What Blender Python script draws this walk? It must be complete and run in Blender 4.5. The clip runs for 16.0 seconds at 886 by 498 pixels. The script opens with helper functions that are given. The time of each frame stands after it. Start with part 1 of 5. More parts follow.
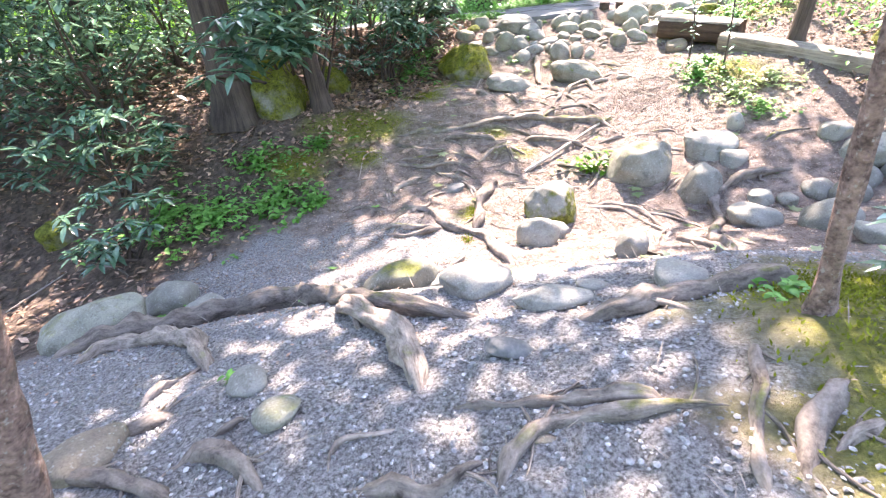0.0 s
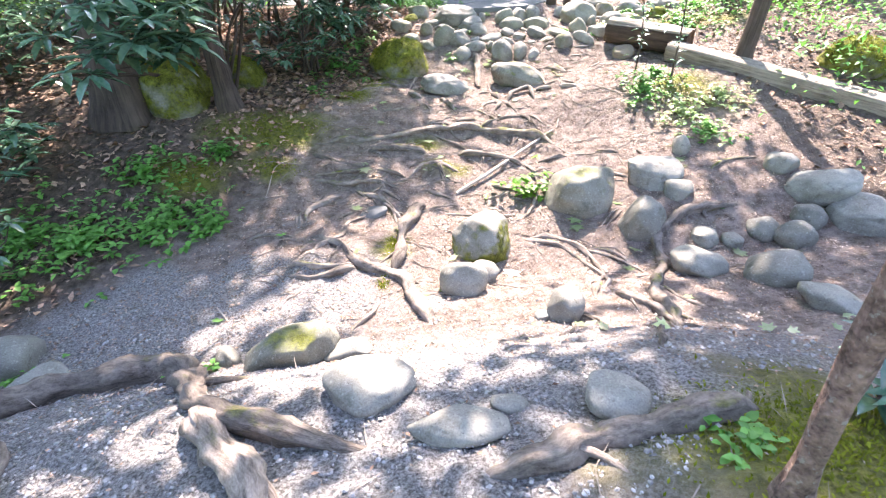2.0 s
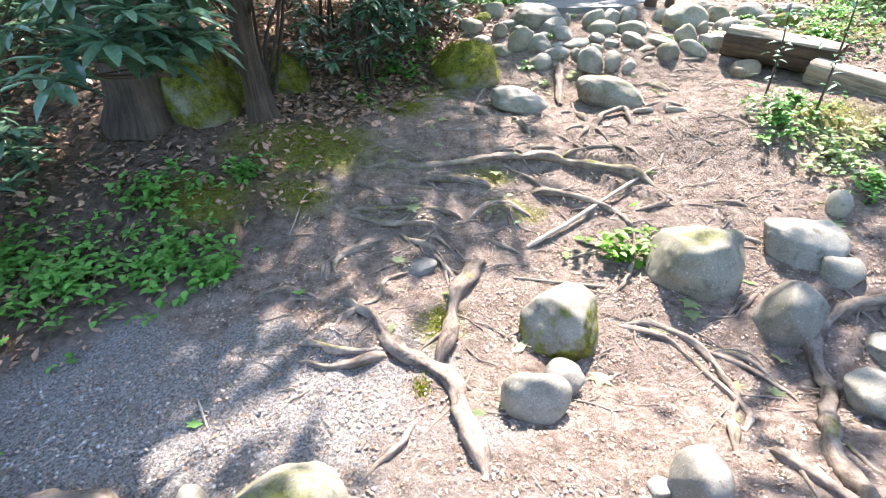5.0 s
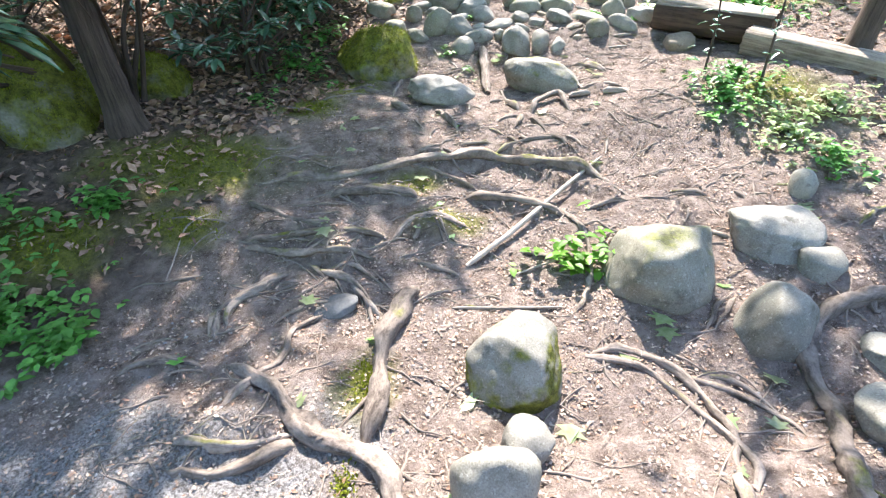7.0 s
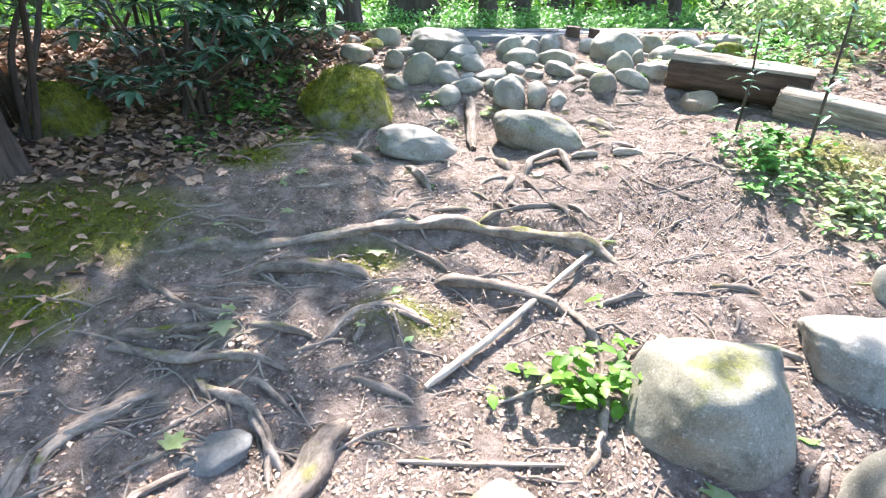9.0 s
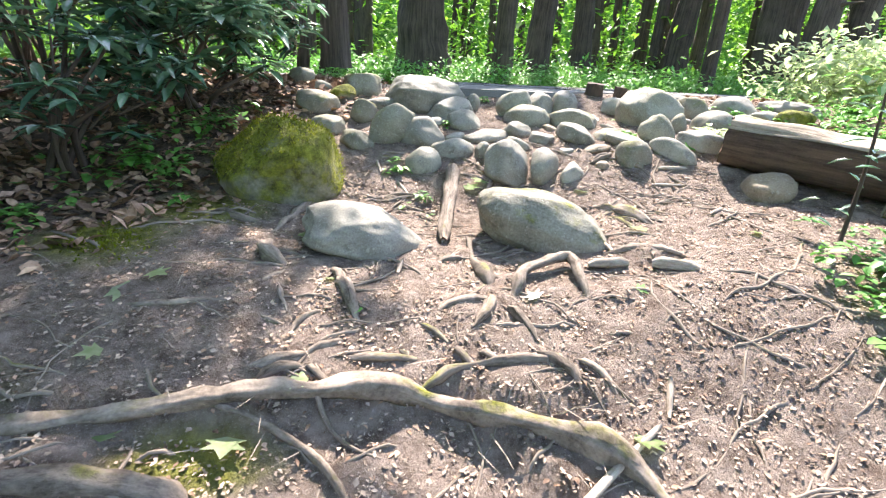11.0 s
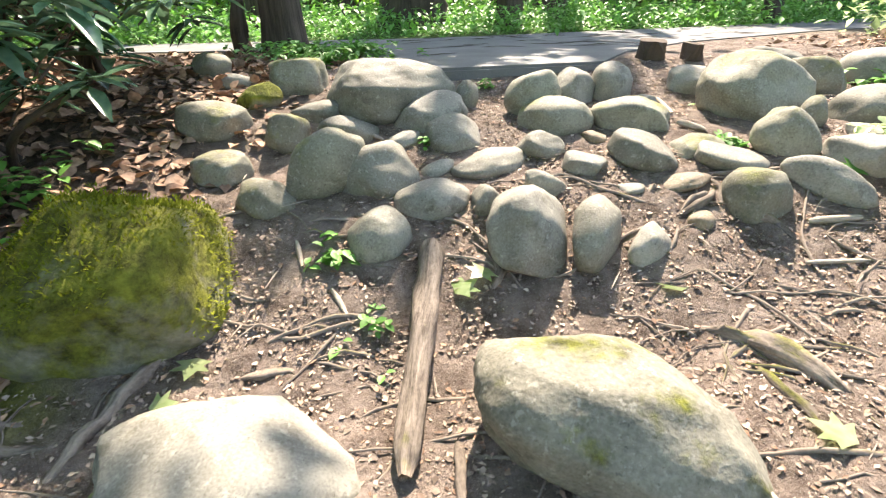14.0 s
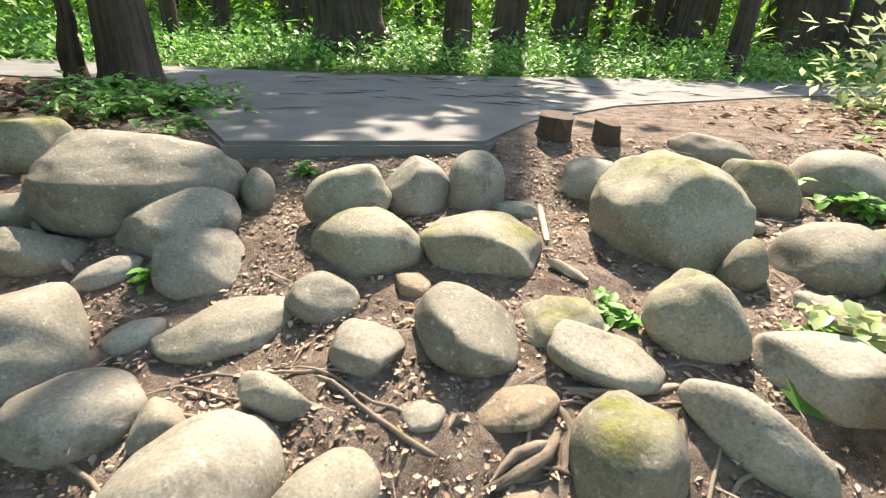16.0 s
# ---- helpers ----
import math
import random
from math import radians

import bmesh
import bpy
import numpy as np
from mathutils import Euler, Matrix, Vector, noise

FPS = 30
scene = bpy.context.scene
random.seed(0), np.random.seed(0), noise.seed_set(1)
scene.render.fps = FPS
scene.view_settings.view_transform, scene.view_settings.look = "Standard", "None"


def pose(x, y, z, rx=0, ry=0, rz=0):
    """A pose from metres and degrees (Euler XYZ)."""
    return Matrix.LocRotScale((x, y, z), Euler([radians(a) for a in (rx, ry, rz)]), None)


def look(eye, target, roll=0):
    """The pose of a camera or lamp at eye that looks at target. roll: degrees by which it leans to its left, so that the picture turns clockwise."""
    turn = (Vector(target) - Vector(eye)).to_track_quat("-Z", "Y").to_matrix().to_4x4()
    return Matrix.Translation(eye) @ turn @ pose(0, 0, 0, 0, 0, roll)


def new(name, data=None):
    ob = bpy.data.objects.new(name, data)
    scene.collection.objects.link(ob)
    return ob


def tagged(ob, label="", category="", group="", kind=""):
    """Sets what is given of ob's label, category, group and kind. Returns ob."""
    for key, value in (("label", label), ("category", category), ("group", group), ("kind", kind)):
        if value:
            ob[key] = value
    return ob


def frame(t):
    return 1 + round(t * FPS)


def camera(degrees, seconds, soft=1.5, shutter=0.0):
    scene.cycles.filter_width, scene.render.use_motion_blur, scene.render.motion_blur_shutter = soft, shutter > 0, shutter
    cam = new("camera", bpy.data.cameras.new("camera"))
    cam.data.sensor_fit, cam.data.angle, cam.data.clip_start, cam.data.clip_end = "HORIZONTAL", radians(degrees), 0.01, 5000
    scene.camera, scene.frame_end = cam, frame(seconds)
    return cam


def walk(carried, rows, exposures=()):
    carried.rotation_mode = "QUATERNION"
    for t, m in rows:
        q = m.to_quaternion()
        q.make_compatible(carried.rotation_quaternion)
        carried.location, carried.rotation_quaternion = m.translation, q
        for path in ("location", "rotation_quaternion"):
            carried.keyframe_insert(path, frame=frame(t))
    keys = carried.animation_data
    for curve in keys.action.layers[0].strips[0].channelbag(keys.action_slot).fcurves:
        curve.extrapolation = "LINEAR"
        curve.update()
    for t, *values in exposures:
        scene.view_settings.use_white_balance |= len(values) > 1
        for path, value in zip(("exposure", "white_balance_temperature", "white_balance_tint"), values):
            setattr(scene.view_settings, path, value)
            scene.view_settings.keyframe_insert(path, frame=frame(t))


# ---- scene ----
cam = camera(83.2, 16.0, soft=1.25, shutter=0.12)
METRES, EYE, TILT, LEAN, TURN = 9.5, 1.5, -28.0, 5.5, 0.0
ROWS = [
    (0.0, 0.0, 0.0, 0.0, -0.0, 0.0, 0.0),
    (0.5, -0.0013, 0.039, 0.0157, -2.4, -0.67, 1.55),
    (1.0, 0.0053, 0.0563, 0.0372, -8.66, -1.82, 2.51),
    (1.5, 0.0249, 0.0625, 0.0547, -10.07, -2.06, 1.4),
    (2.0, 0.0324, 0.07, 0.0607, -5.82, -2.47, -0.99),
    (2.5, 0.0272, 0.0852, 0.0667, -3.16, -2.35, -1.46),
    (3.0, 0.0113, 0.104, 0.0834, -1.82, -1.73, -2.45),
    (3.5, 0.0207, 0.1299, 0.0907, -0.8, -1.13, -3.51),
    (6.0, 0.0365, 0.2454, 0.1314, -0.67, -4.05, -5.86),
    (6.5, 0.0465, 0.2684, 0.1351, -6.36, -3.32, -3.0),
    (7.0, 0.0436, 0.2801, 0.1365, -6.95, -3.5, -0.08),
    (7.5, 0.0447, 0.2972, 0.1346, -5.66, -3.4, 0.62),
    (8.0, 0.0612, 0.3227, 0.1363, -5.05, -2.58, -0.39),
    (8.5, 0.06, 0.358, 0.1461, -6.2, -0.15, -1.34),
    (9.0, 0.0775, 0.3899, 0.1583, -7.82, 3.13, -2.45),
    (11.5, 0.1424, 0.5606, 0.2418, -6.44, 9.89, -6.2),
    (12.0, 0.1512, 0.5904, 0.2699, -6.45, 10.8, -6.11),
    (12.5, 0.1506, 0.6275, 0.2914, -5.82, 9.47, -4.15),
    (13.0, 0.145, 0.6476, 0.297, -4.92, 4.98, -1.82),
    (13.5, 0.1527, 0.67, 0.3145, -3.78, 2.23, -2.1),
    (14.0, 0.1594, 0.687, 0.339, -4.08, 2.24, -2.36),
    (14.5, 0.1942, 0.7048, 0.3626, -11.02, 3.57, -2.02),
    (15.0, 0.2211, 0.7261, 0.3851, -12.8, 5.15, -2.31),
    (15.5, 0.2329, 0.7534, 0.398, -8.75, 5.08, -2.58),
    (16.0, 0.2522, 0.7811, 0.4172, -6.77, 4.41, -5.02),
]
EXPOSURES = [(0, 3.0, 6850, 28), (1.5, 2.78, 6700, 26), (3.5, 2.58, 6400, 22), (6, 2.4, 6500, 18), (7, 2.37, 6250, 17), (9, 2.55, 6150, 19), (11.5, 2.38, 6700, 19), (12.5, 2.32, 6700, 18), (13.1, 2.3, 7400, 16), (14.5, 2.08, 7250, 17), (16, 1.84, 7650, 16)]
walk(cam, [(t, pose(0, 0, EYE, TILT, LEAN, TURN) @ pose(METRES * x, METRES * y, METRES * z, 90 + pitch, roll, yaw)) for t, x, y, z, yaw, pitch, roll in ROWS], EXPOSURES)

# ---- world, sun ----
SUN_UP, SUN_SIDE = 49.0, 12.0  # degrees above the horizon; to the right of straight ahead
world = bpy.data.worlds.new("sky")
scene.world = world
world.use_nodes = True
wn = world.node_tree
sky = wn.nodes.new("ShaderNodeTexSky")
sky.sky_type, sky.sun_disc = "NISHITA", False
sky.sun_elevation, sky.sun_rotation = radians(SUN_UP), radians(SUN_SIDE)
wn.links.new(sky.outputs[0], wn.nodes["Background"].inputs[0])
wn.nodes["Background"].inputs[1].default_value = 0.15
sun = new("sun", bpy.data.lights.new("sun", "SUN"))
sun.data.energy, sun.data.angle, sun.data.color = 4.2, radians(0.6), (1.0, 0.95, 0.86)
toward = Vector((math.sin(radians(SUN_SIDE)) * math.cos(radians(SUN_UP)), math.cos(radians(SUN_SIDE)) * math.cos(radians(SUN_UP)), math.sin(radians(SUN_UP))))
sun.matrix_world = look(toward * 60, (0, 0, 0))

# ---- materials ----


def surface(name, dark, light, scale=6.0, rough=0.85, bump=0.3, fine=60.0, distance=0.02, random_tint=0.0, island=0.0, gloss=0.3, thin=0.0):
    """Two-scale noise colour with fine relief."""
    m = bpy.data.materials.new(name)
    m.use_nodes = True
    t = m.node_tree
    b = t.nodes["Principled BSDF"]
    co = t.nodes.new("ShaderNodeTexCoord")
    n1, n2 = t.nodes.new("ShaderNodeTexNoise"), t.nodes.new("ShaderNodeTexNoise")
    n1.inputs["Scale"].default_value, n1.inputs["Detail"].default_value = scale, 5
    n2.inputs["Scale"].default_value, n2.inputs["Detail"].default_value = fine, 4
    for n in (n1, n2):
        t.links.new(co.outputs["Object"], n.inputs["Vector"])
    mix = t.nodes.new("ShaderNodeMath")
    mix.operation = "MULTIPLY_ADD"
    mix.inputs[1].default_value = 0.45
    half = t.nodes.new("ShaderNodeMath")
    half.operation = "MULTIPLY"
    half.inputs[1].default_value = 0.55
    t.links.new(n1.outputs["Fac"], half.inputs[0])
    t.links.new(n2.outputs["Fac"], mix.inputs[0])
    t.links.new(half.outputs[0], mix.inputs[2])
    ramp = t.nodes.new("ShaderNodeValToRGB")
    ramp.color_ramp.elements[0].position, ramp.color_ramp.elements[1].position = 0.36, 0.64
    ramp.color_ramp.elements[0].color, ramp.color_ramp.elements[1].color = (*dark, 1), (*light, 1)
    t.links.new(mix.outputs[0], ramp.inputs[0])
    colour = ramp.outputs[0]
    if random_tint or island:
        hue = t.nodes.new("ShaderNodeHueSaturation")
        span = t.nodes.new("ShaderNodeMapRange")
        width = random_tint or island
        span.inputs["To Min"].default_value, span.inputs["To Max"].default_value = 1 - width, 1 + width
        if random_tint:
            t.links.new(t.nodes.new("ShaderNodeObjectInfo").outputs["Random"], span.inputs["Value"])
        else:
            t.links.new(t.nodes.new("ShaderNodeNewGeometry").outputs["Random Per Island"], span.inputs["Value"])
        t.links.new(span.outputs[0], hue.inputs["Value"])
        t.links.new(colour, hue.inputs["Color"])
        colour = hue.outputs[0]
    t.links.new(colour, b.inputs["Base Color"])
    b.inputs["Roughness"].default_value, b.inputs["Specular IOR Level"].default_value = rough, gloss
    bm_node = t.nodes.new("ShaderNodeBump")
    bm_node.inputs["Strength"].default_value, bm_node.inputs["Distance"].default_value = bump, distance
    t.links.new(mix.outputs[0], bm_node.inputs["Height"])
    t.links.new(bm_node.outputs[0], b.inputs["Normal"])
    if thin:
        tr = t.nodes.new("ShaderNodeBsdfTranslucent")
        add = t.nodes.new("ShaderNodeMixShader")
        add.inputs[0].default_value = thin
        t.links.new(colour, tr.inputs["Color"])
        t.links.new(b.outputs[0], add.inputs[1])
        t.links.new(tr.outputs[0], add.inputs[2])
        t.links.new(add.outputs[0], t.nodes["Material Output"].inputs["Surface"])
    return m


def fibrous(name, dark, light, scale=26.0, rough=0.85, bump=0.8, distance=0.008, tint=0.2, blotch=5.0):
    """Bark or wood whose fibres and cracks run along the limb, with broad weather blotches."""
    m = bpy.data.materials.new(name)
    m.use_nodes = True
    t = m.node_tree
    b = t.nodes["Principled BSDF"]
    b.inputs["Roughness"].default_value, b.inputs["Specular IOR Level"].default_value = rough, 0.25
    at = t.nodes.new("ShaderNodeAttribute")
    at.attribute_name = "grain"
    where = t.nodes.new("ShaderNodeNewGeometry").outputs["Position"]
    heights = []
    for k, vec, detail in ((scale, at.outputs["Vector"], 6), (scale * 3.5, at.outputs["Vector"], 3), (blotch, where, 5), (90, where, 4)):
        n = t.nodes.new("ShaderNodeTexNoise")
        n.inputs["Scale"].default_value, n.inputs["Detail"].default_value, n.inputs["Roughness"].default_value = k, detail, 0.62
        t.links.new(vec, n.inputs["Vector"])
        heights.append(n.outputs["Fac"])
    total = None
    for share, fac in zip((0.46, 0.2, 0.22, 0.12), heights):
        step = t.nodes.new("ShaderNodeMath")
        step.operation = "MULTIPLY_ADD"
        step.inputs[1].default_value = share
        t.links.new(fac, step.inputs[0])
        if total:
            t.links.new(total, step.inputs[2])
        else:
            step.inputs[2].default_value = 0.0
        total = step.outputs[0]
    ramp = t.nodes.new("ShaderNodeValToRGB")
    ramp.color_ramp.elements[0].position, ramp.color_ramp.elements[1].position = 0.38, 0.62
    ramp.color_ramp.elements[0].color, ramp.color_ramp.elements[1].color = (*dark, 1), (*light, 1)
    t.links.new(total, ramp.inputs[0])
    span, hue = t.nodes.new("ShaderNodeMapRange"), t.nodes.new("ShaderNodeHueSaturation")
    span.inputs["To Min"].default_value, span.inputs["To Max"].default_value = 1 - tint, 1 + tint
    t.links.new(t.nodes.new("ShaderNodeObjectInfo").outputs["Random"], span.inputs["Value"])
    t.links.new(span.outputs[0], hue.inputs["Value"])
    t.links.new(ramp.outputs[0], hue.inputs["Color"])
    t.links.new(hue.outputs[0], b.inputs["Base Color"])
    rise = t.nodes.new("ShaderNodeBump")
    rise.inputs["Strength"].default_value, rise.inputs["Distance"].default_value = bump, distance
    t.links.new(total, rise.inputs["Height"])
    t.links.new(rise.outputs[0], b.inputs["Normal"])
    return m


def overgrown(m, colour, low, high, scale=3.0, up=0.22):
    """Moss with ragged edges over the upward faces of a stone."""
    t = m.node_tree
    b = t.nodes["Principled BSDF"]
    base = b.inputs["Base Color"].links[0].from_socket
    geo, sep, n = t.nodes.new("ShaderNodeNewGeometry"), t.nodes.new("ShaderNodeSeparateXYZ"), t.nodes.new("ShaderNodeTexNoise")
    n.inputs["Scale"].default_value, n.inputs["Detail"].default_value, n.inputs["Roughness"].default_value = scale, 6, 0.65
    t.links.new(geo.outputs["Position"], n.inputs["Vector"])
    t.links.new(geo.outputs["Normal"], sep.inputs[0])
    add = t.nodes.new("ShaderNodeMath")
    add.operation = "MULTIPLY_ADD"
    add.inputs[1].default_value = up
    t.links.new(sep.outputs["Z"], add.inputs[0])
    t.links.new(n.outputs["Fac"], add.inputs[2])
    ramp = t.nodes.new("ShaderNodeMapRange")
    ramp.inputs["From Min"].default_value, ramp.inputs["From Max"].default_value = low, high
    t.links.new(add.outputs[0], ramp.inputs["Value"])
    fuzz = t.nodes.new("ShaderNodeTexNoise")
    fuzz.inputs["Scale"].default_value, fuzz.inputs["Detail"].default_value, fuzz.inputs["Roughness"].default_value = 14, 9, 0.75
    t.links.new(geo.outputs["Position"], fuzz.inputs["Vector"])
    tone = t.nodes.new("ShaderNodeValToRGB")
    tone.color_ramp.elements[0].position, tone.color_ramp.elements[1].position = 0.36, 0.66
    tone.color_ramp.elements[0].color = (*[c * 0.2 for c in colour], 1)
    tone.color_ramp.elements[1].color = (*[min(1, c * 1.4) for c in colour], 1)
    t.links.new(fuzz.outputs["Fac"], tone.inputs[0])
    mix = t.nodes.new("ShaderNodeMix")
    mix.data_type = "RGBA"
    t.links.new(ramp.outputs[0], mix.inputs["Factor"])
    t.links.new(base, mix.inputs["A"])
    t.links.new(tone.outputs[0], mix.inputs["B"])
    t.links.new(mix.outputs["Result"], b.inputs["Base Color"])
    soft = t.nodes.new("ShaderNodeBump")
    soft.inputs["Distance"].default_value = 0.02
    t.links.new(ramp.outputs[0], soft.inputs["Strength"])
    t.links.new(fuzz.outputs["Fac"], soft.inputs["Height"])
    t.links.new(b.inputs["Normal"].links[0].from_socket, soft.inputs["Normal"])
    t.links.new(soft.outputs[0], b.inputs["Normal"])
    return m


def speckled(m):
    """Pits, pale lichen freckles and darker weather stains on a stone."""
    t = m.node_tree
    b = t.nodes["Principled BSDF"]
    co = t.nodes.new("ShaderNodeNewGeometry").outputs["Position"]
    for scale, rough, lo, hi, colour, most in ((9, 0.7, 0.56, 0.68, (0.075, 0.066, 0.045), 0.6), (38, 0.65, 0.58, 0.66, (0.4, 0.385, 0.32), 0.5), (70, 0.6, 0.62, 0.7, (0.05, 0.045, 0.035), 0.6)):
        n, span, mix = t.nodes.new("ShaderNodeTexNoise"), t.nodes.new("ShaderNodeMapRange"), t.nodes.new("ShaderNodeMix")
        n.inputs["Scale"].default_value, n.inputs["Detail"].default_value, n.inputs["Roughness"].default_value = scale, 5, rough
        t.links.new(co, n.inputs["Vector"])
        span.inputs["From Min"].default_value, span.inputs["From Max"].default_value, span.inputs["To Max"].default_value = lo, hi, most
        t.links.new(n.outputs["Fac"], span.inputs["Value"])
        mix.data_type = "RGBA"
        t.links.new(span.outputs[0], mix.inputs["Factor"])
        t.links.new(b.inputs["Base Color"].links[0].from_socket, mix.inputs["A"])
        mix.inputs["B"].default_value = (*colour, 1)
        t.links.new(mix.outputs["Result"], b.inputs["Base Color"])
    return m


MOSS = (0.16, 0.165, 0.02)
STONE = {
    "grey": speckled(surface("river_stone", (0.135, 0.126, 0.098), (0.265, 0.248, 0.196), 4.5, 0.72, 0.5, 110, 0.006, 0.26)),
    "pale": speckled(surface("pale_stone", (0.16, 0.149, 0.12), (0.3, 0.283, 0.234), 4.5, 0.72, 0.5, 110, 0.006, 0.2)),
    "brown": speckled(surface("brown_stone", (0.14, 0.108, 0.074), (0.28, 0.22, 0.15), 4.5, 0.75, 0.5, 110, 0.006, 0.12)),
    "dark": surface("dark_stone", (0.08, 0.08, 0.075), (0.17, 0.165, 0.15), 6, 0.7, 0.3, 60, 0.006),
    "moss": overgrown(speckled(surface("mottled_stone", (0.13, 0.122, 0.09), (0.26, 0.245, 0.185), 4.5, 0.78, 0.5, 100, 0.007, 0.22)), MOSS, 0.66, 0.86),
    "halfmoss": overgrown(speckled(surface("half_mossy_stone", (0.13, 0.122, 0.097), (0.255, 0.24, 0.193), 5, 0.75, 0.45, 100, 0.006)), MOSS, 0.33, 0.47, 4, -0.3),
    "longmoss": overgrown(speckled(surface("weathered_boulder", (0.125, 0.116, 0.088), (0.265, 0.248, 0.194), 3.6, 0.8, 0.6, 70, 0.01)), MOSS, 0.7, 0.86, 5),
    "mossy": overgrown(surface("mossy_stone", (0.13, 0.125, 0.095), (0.27, 0.255, 0.2), 5, 0.9, 0.8, 40, 0.02), MOSS, 0.34, 0.56, 4),
}
ROOT = overgrown(fibrous("root_bark", (0.06, 0.045, 0.034), (0.33, 0.27, 0.215), 110, 0.88, 1.0, 0.01, 0.28), MOSS, 0.76, 0.9, 2.2)
DEADWOOD = fibrous("weathered_wood", (0.17, 0.135, 0.1), (0.48, 0.41, 0.33), 130, 0.85, 0.8, 0.008, 0.25)
BARK = fibrous("bark", (0.03, 0.021, 0.016), (0.135, 0.1, 0.075), 16, 0.9, 1.0, 0.03, 0.2, 3.0)
REDBARK = speckled(surface("flaking_red_bark", (0.075, 0.045, 0.034), (0.34, 0.225, 0.17), 14, 0.85, 1.0, 60, 0.02))
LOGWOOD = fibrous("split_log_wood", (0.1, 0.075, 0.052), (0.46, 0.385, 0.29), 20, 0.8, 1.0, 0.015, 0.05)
LOGSIDE = fibrous("dark_log_side", (0.03, 0.019, 0.013), (0.15, 0.1, 0.066), 16, 0.8, 1.0, 0.02, 0.05)
ASPHALT = surface("grey_asphalt", (0.1, 0.1, 0.098), (0.18, 0.18, 0.172), 2.5, 0.8, 0.3, 160, 0.004)
WAXY = surface("rhododendron_leaf", (0.055, 0.135, 0.08), (0.15, 0.255, 0.15), 3, 0.22, 0.05, 30, 0.002, 0, 0.45, 0.8, 0.25)
HERB = surface("herb_leaf", (0.08, 0.25, 0.035), (0.18, 0.4, 0.085), 3, 0.5, 0.1, 30, 0.003, 0, 0.35, 0.4, 0.35)
WOODLEAF = surface("woodland_leaf", (0.09, 0.23, 0.02), (0.2, 0.42, 0.04), 2, 0.5, 0.1, 20, 0.003, 0, 0.4, 0.4, 0.5)
# sun glare put into the leaf colour; also the fallen maple leaves' own pale green
PALELEAF = surface("glare_pale_leaf", (0.3, 0.42, 0.16), (0.55, 0.62, 0.36), 3, 0.22, 0.1, 30, 0.003, 0, 0.3, 0.8, 0.6)
LITTER = surface("dead_leaf", (0.15, 0.08, 0.048), (0.46, 0.3, 0.2), 4, 0.8, 0.2, 40, 0.004, 0, 0.55)
CHIPS = surface("pale_litter", (0.2, 0.15, 0.11), (0.5, 0.41, 0.32), 4, 0.85, 0.2, 40, 0.004, 0, 0.5)
FLAKE = surface("trodden_leaf", (0.17, 0.115, 0.082), (0.44, 0.35, 0.27), 4, 0.8, 0.2, 40, 0.004, 0, 0.6)
PEBBLE = surface("pebble", (0.16, 0.15, 0.14), (0.4, 0.385, 0.36), 4, 0.75, 0.2, 60, 0.003, 0, 0.45)
BLADE = surface("moss_tuft", (0.11, 0.13, 0.012), (0.26, 0.28, 0.03), 4, 0.9, 0.2, 50, 0.003, 0, 0.35, 0.1, 0.3)

GROUND = bpy.data.materials.new("trail_earth")
GROUND.use_nodes = True
gt = GROUND.node_tree
gb = gt.nodes["Principled BSDF"]
gb.inputs["Roughness"].default_value, gb.inputs["Specular IOR Level"].default_value = 0.92, 0.15


def ground_noise(scale, detail=5, rough=0.6):
    n = gt.nodes.new("ShaderNodeTexNoise")
    n.inputs["Scale"].default_value, n.inputs["Detail"].default_value, n.inputs["Roughness"].default_value = scale, detail, rough
    gt.links.new(gt.nodes["Where"].outputs["Position"], n.inputs["Vector"])
    return n.outputs["Fac"]


def ground_ramp(value, dark, light, lo=0.35, hi=0.65):
    r = gt.nodes.new("ShaderNodeValToRGB")
    r.color_ramp.elements[0].position, r.color_ramp.elements[1].position = lo, hi
    r.color_ramp.elements[0].color, r.color_ramp.elements[1].color = (*dark, 1), (*light, 1)
    gt.links.new(value, r.inputs[0])
    return r.outputs[0]


def ground_blend(mask, a, b):
    attr = gt.nodes.new("ShaderNodeAttribute")
    attr.attribute_name = mask
    m = gt.nodes.new("ShaderNodeMix")
    m.data_type = "RGBA"
    gt.links.new(attr.outputs["Fac"], m.inputs["Factor"])
    gt.links.new(a, m.inputs["A"])
    gt.links.new(b, m.inputs["B"])
    return m.outputs["Result"]


gt.nodes.new("ShaderNodeNewGeometry").name = "Where"
grain = ground_noise(55, 6, 0.75)
soil = ground_ramp(ground_noise(9, 8, 0.72), (0.115, 0.081, 0.062), (0.37, 0.294, 0.242))
gravel = ground_ramp(grain, (0.12, 0.108, 0.096), (0.43, 0.405, 0.375), 0.4, 0.6)
humus = ground_ramp(ground_noise(12, 7, 0.7), (0.055, 0.04, 0.03), (0.2, 0.145, 0.105))
mossy_ground = ground_ramp(ground_noise(22, 6, 0.7), (0.09, 0.1, 0.014), (0.26, 0.26, 0.04))
green_floor = ground_ramp(ground_noise(6, 6, 0.7), (0.03, 0.06, 0.012), (0.09, 0.17, 0.03))
grit = ground_noise(190, 3, 0.6)
chip = gt.nodes.new("ShaderNodeMapRange")
chip.inputs["From Min"].default_value, chip.inputs["From Max"].default_value, chip.inputs["To Max"].default_value = 0.58, 0.68, 0.7
gt.links.new(grit, chip.inputs["Value"])
flecked = gt.nodes.new("ShaderNodeMix")
flecked.data_type = "RGBA"
flecked.inputs["B"].default_value = (0.44, 0.39, 0.325, 1)
gt.links.new(chip.outputs[0], flecked.inputs["Factor"])
gt.links.new(soil, flecked.inputs["A"])
